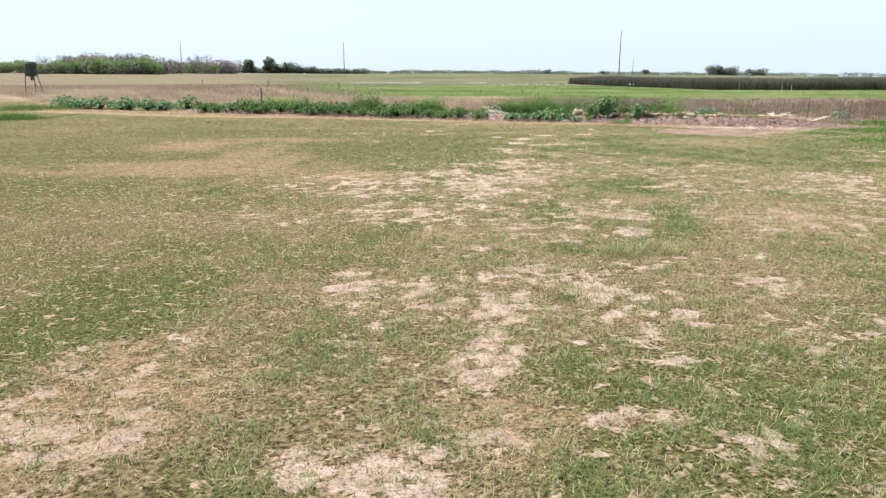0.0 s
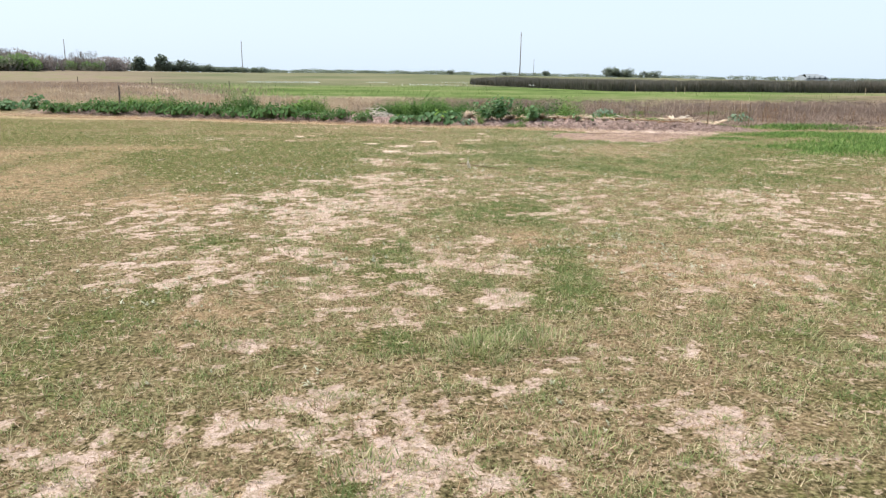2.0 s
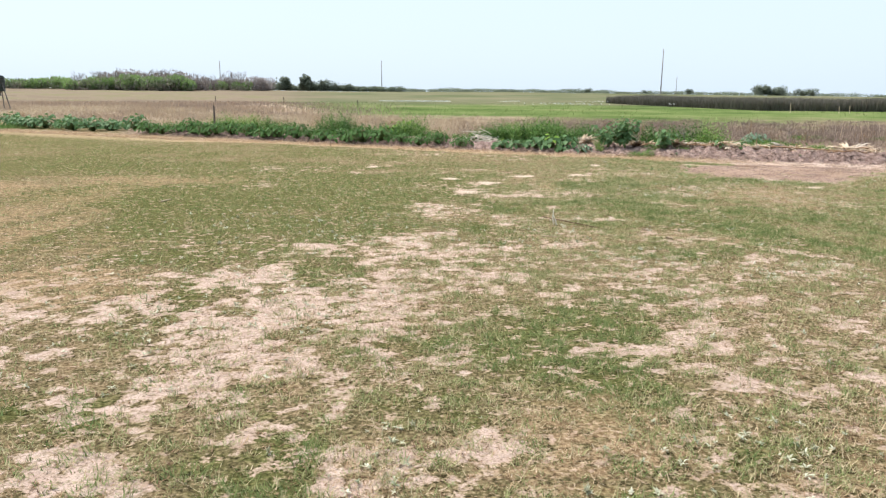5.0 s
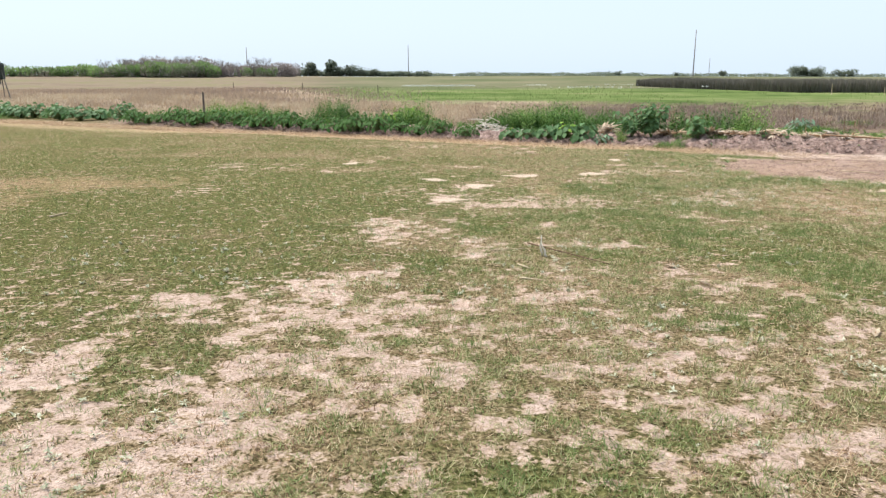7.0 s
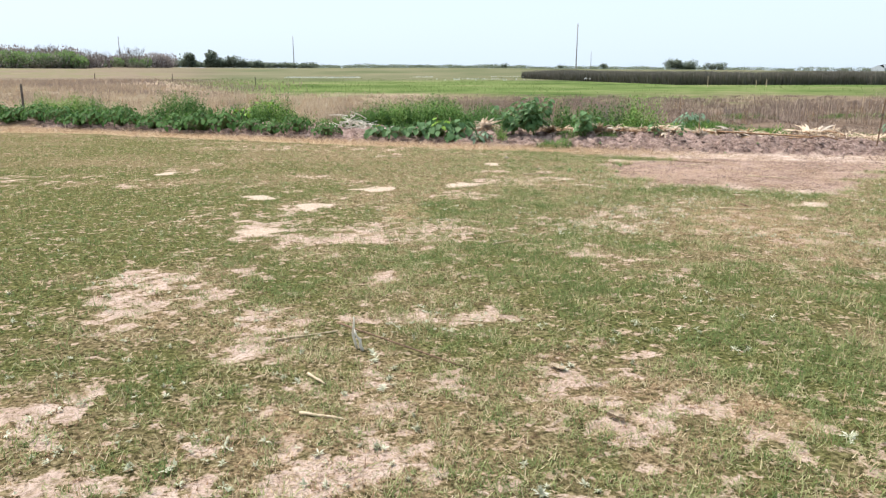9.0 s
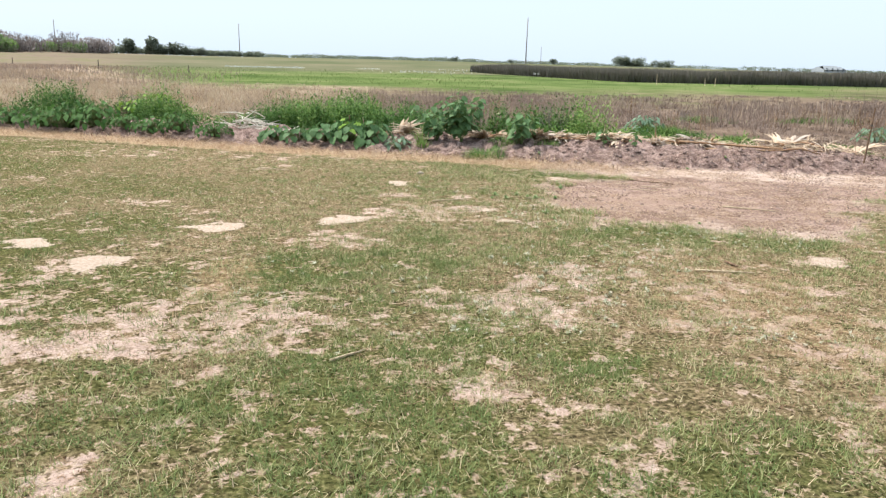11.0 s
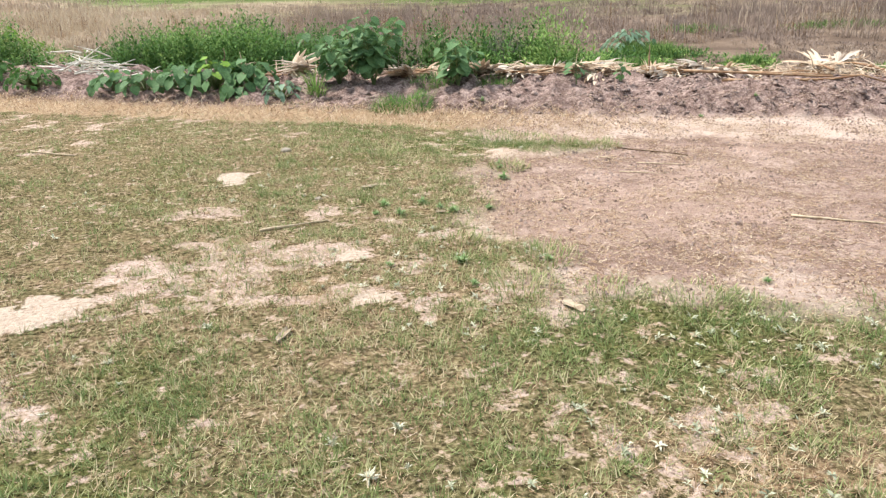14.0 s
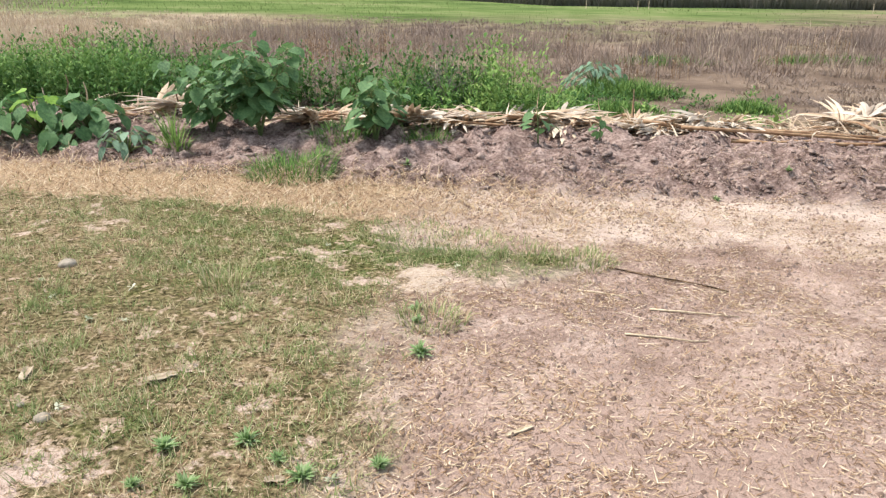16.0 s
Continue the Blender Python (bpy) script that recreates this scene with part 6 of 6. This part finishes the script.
for az, h, w in ((-13.9, 5.2, 5.5), (-12.6, 6.0, 5.0), (-11.9, 3.6, 4.0), (-11.2, 4.4, 5.0), (-10.4, 3.4, 5.5), (-9.4, 2.9, 5.0)):
    tree(az, 330, h, w, "small dark tree on the far horizon", True)
tree(7.62, 420, 2.4, 6.2, "round dark bush on the far horizon", True, trunk=0.15)
tree(19.4, 330, 3.6, 8.0, "broad dark tree behind the reeds", True, trunk=0.2, n=2600)
tree(20.3, 332, 3.1, 5.5, "broad dark tree behind the reeds", True, trunk=0.2, n=2000)
tree(21.9, 340, 2.7, 10.0, "low dark spreading tree behind the reeds", True, trunk=0.2, n=2600)
tree(14.6, 360, 2.4, 3.0, "small dark tree behind the reeds", True)
tree(11.6, 420, 2.0, 4.0, "small dark bush on the far horizon", True)


def utility_pole(az, d, h, lean=0.0, r=0.16):
    x, y = polar(az, d)
    root = thing("utility_pole", "bare wooden utility pole standing in the field", "pole", pose(x, y, landz(x, y) - 0.5, 0, lean, 0), "utility poles")
    v, f = tube([(0, 0, 0), (0, 0, h * 0.5), (0, 0, h + 0.5)], [r * 1.25, r, r * 0.75], 8)
    part("shaft", smooth_shade(mesh_from("shaft", v, f, M_HAZED_POLE)), root)
    v, f = tube([(0.12, -0.05, h - 0.6), (0.12, -0.05, h - 0.25)], [0.1, 0.1], 6)
    part("insulator", mesh_from("insulator", v, f, M_HAZED_POLE), root)


utility_pole(12.75, 265, 14.1, 0.7)
utility_pole(-7.2, 420, 16.0, -0.2, 0.2)
utility_pole(-18.5, 400, 13.6, 0, 0.2)
utility_pole(13.72, 500, 10.8, 0, 0.16)


def house(az, d, w, deep, eave, ridge, label, turn=0):
    """A far gabled house on its plot: walls, roof and windows."""
    x, y = polar(az, d)
    root = thing("house", label, "house", pose(x, y, landz(x, y) - 0.2, 0, 0, turn), "far houses")
    W, D = w / 2, deep / 2
    verts = [(-W, -D, 0), (W, -D, 0), (W, D, 0), (-W, D, 0), (-W, -D, eave), (W, -D, eave), (W, D, eave), (-W, D, eave), (-W, 0, ridge - 0.1), (W, 0, ridge - 0.1)]
    part("wall", mesh_from("wall", verts, [(0, 1, 5, 4), (1, 2, 6, 9, 5), (2, 3, 7, 6), (3, 0, 4, 8, 7)], M_SIDING), root)
    o, t = 0.5, 0.25
    rv, rf = [], []
    for s in (-1, 1):
        k = len(rv)
        rv += [(-W - o, s * (D + o), eave - 0.25), (W + o, s * (D + o), eave - 0.25), (W + o - 0.25 * w * (ridge < 4), 0, ridge), (-W - o + 0.25 * w * (ridge < 4), 0, ridge)]
        rv += [(a, b, c + t) for a, b, c in rv[k:k + 4]]
        rf += [(k, k + 1, k + 2, k + 3), (k + 4, k + 5, k + 6, k + 7), (k, k + 1, k + 5, k + 4), (k + 1, k + 2, k + 6, k + 5), (k + 3, k, k + 4, k + 7)]
    part("roof", mesh_from("roof", rv, rf, M_ROOF), root, "grey roof")
    for k in range(4):
        cx = -W + w * (k + 0.5) / 4
        wv = [(cx + a * 0.6, -D - b, 1.0 + c * 1.3) for a in (-1, 1) for b in (0.0, 0.06) for c in (0, 1)]
        part("window", mesh_from("window", wv, [(0, 1, 3, 2), (4, 5, 7, 6), (0, 4, 6, 2), (1, 5, 7, 3), (2, 3, 7, 6)], M_PANE), root, "dark window")


house(32.3, 460, 13.5, 9, 1.7, 3.4, "low grey house with a hipped roof, far off", 10)
house(39.0, 450, 14, 9, 2.4, 4.8, "grey house with a tall gabled roof, far off", 15)


# ---- feeder on a tripod, posts and stakes in the field ----
def feeder(x, y):
    z = landz(x, y)
    root = thing("barrel_feeder", "dark barrel game feeder on a steel tripod", "feeder", pose(x, y, z))

    def drum(name, rings, parent, label=""):
        bm = bmesh.new()
        for z0, z1, r0, r1 in rings:
            bmesh.ops.create_cone(bm, cap_ends=True, segments=20, radius1=r0, radius2=r1, depth=z1 - z0, matrix=Matrix.Translation((0, 0, (z0 + z1) / 2)))
        me = bpy.data.meshes.new(name)
        bm.to_mesh(me)
        bm.free()
        me.materials.append(M_BARREL)
        return part(name, me, parent, label)

    barrel = drum("barrel", [(1.25, 2.05, 0.36, 0.37)], root, "dark green drum")
    drum("lid", [(2.05, 2.2, 0.4, 0.3)], barrel, "domed dark lid")
    for zz in (1.5, 1.8):
        drum("band", [(zz - 0.02, zz + 0.02, 0.385, 0.385)], barrel)
    v, f = tube([(0, 0, 1.26), (0, 0, 1.12), (0, 0, 0.98)], [0.16, 0.1, 0.12], 10)
    part("spinner_box", mesh_from("spinner_box", v, f, M_STEEL), root, "small dark spinner box under the drum")
    for a, reach in ((100, 0.5), (215, 0.5), (335, 1.05)):
        dx, dy = math.cos(radians(a)), math.sin(radians(a))
        v, f = tube([(dx * 0.36, dy * 0.36, 1.75), (dx * (0.2 + reach * 0.5), dy * (0.2 + reach * 0.5), 0.8), (dx * reach, dy * reach, -0.03)], [0.03, 0.03, 0.03], 6)
        part("leg", mesh_from("leg", v, f, M_STEEL), root)
    return root


feeder(-28.05, 53.1)


def wood_post(x, y, h, r, label):
    v, f = tube([(0, 0, -0.2), (0.01, 0, h * 0.5), (0.0, 0.01, h * 0.93), (0, 0, h)], [r, r, r * 0.95, r * 0.6], 7, 0.08)
    ob = new("fence_post", mesh_from("fence_post", v, f, M_POST))
    ob.matrix_basis = pose(x, y, landz(x, y), 0, random.uniform(-2, 2), 0)
    return tagged(ob, label, "post", "wooden fence posts")


wood_post(-8.5, 36.2, 0.95, 0.036, "short weathered wooden post in the dry grass")
for px, py in ((-31.0, 100), (-22.5, 100), (-13.5, 101)):
    wood_post(px, py, 0.9, 0.05, "weathered wooden post in the far field")
for px, py, ph in ((32.5, 85, 1.0), (36.8, 84, 0.7), (37.8, 84, 0.75), (55, 78, 0.8)):
    ob = wood_post(px, py, ph, 0.03, "pale wooden marker stake in the marsh")
    ob.data.materials[0] = M_STICK

# leafless and leafy shrubs in the dry grass
low_plant("blue_green_bush", 10.95, 32.0, 0.42, 0.5, 80, 0.16, LEAF_SETS["blue"], "bushy blue-green weed in the dry grass", "plant")
low_plant("blue_green_bush", 15.9, 30.6, 0.35, 0.5, 46, 0.16, LEAF_SETS["blue"], "low blue-green weed past the bed", "plant")
for tx, ty, th in ((8.12, 29.72, 0.8), (8.35, 29.9, 0.6), (9.2, 34.5, 0.7), (-6.4, 37.0, 0.9), (13.2, 35.0, 0.5), (-2.2, 37, 0.8), (3.6, 35.5, 0.7)):
    out = []
    for s in range(5):
        branches(Vector((random.gauss(0, 0.06), random.gauss(0, 0.06), 0)), Vector((random.gauss(0, 0.3), random.gauss(0, 0.3), 1)).normalized(), th * 0.4, 0.008, 3, out)
    ob = new("bare_shrub", mesh_from("bare_shrub", *merged(out), M_TWIG))
    ob.matrix_basis = pose(tx, ty, landz(tx, ty) - 0.02)
    tagged(ob, "small leafless dark shrub in the dry grass", "shrub", "bare shrubs")
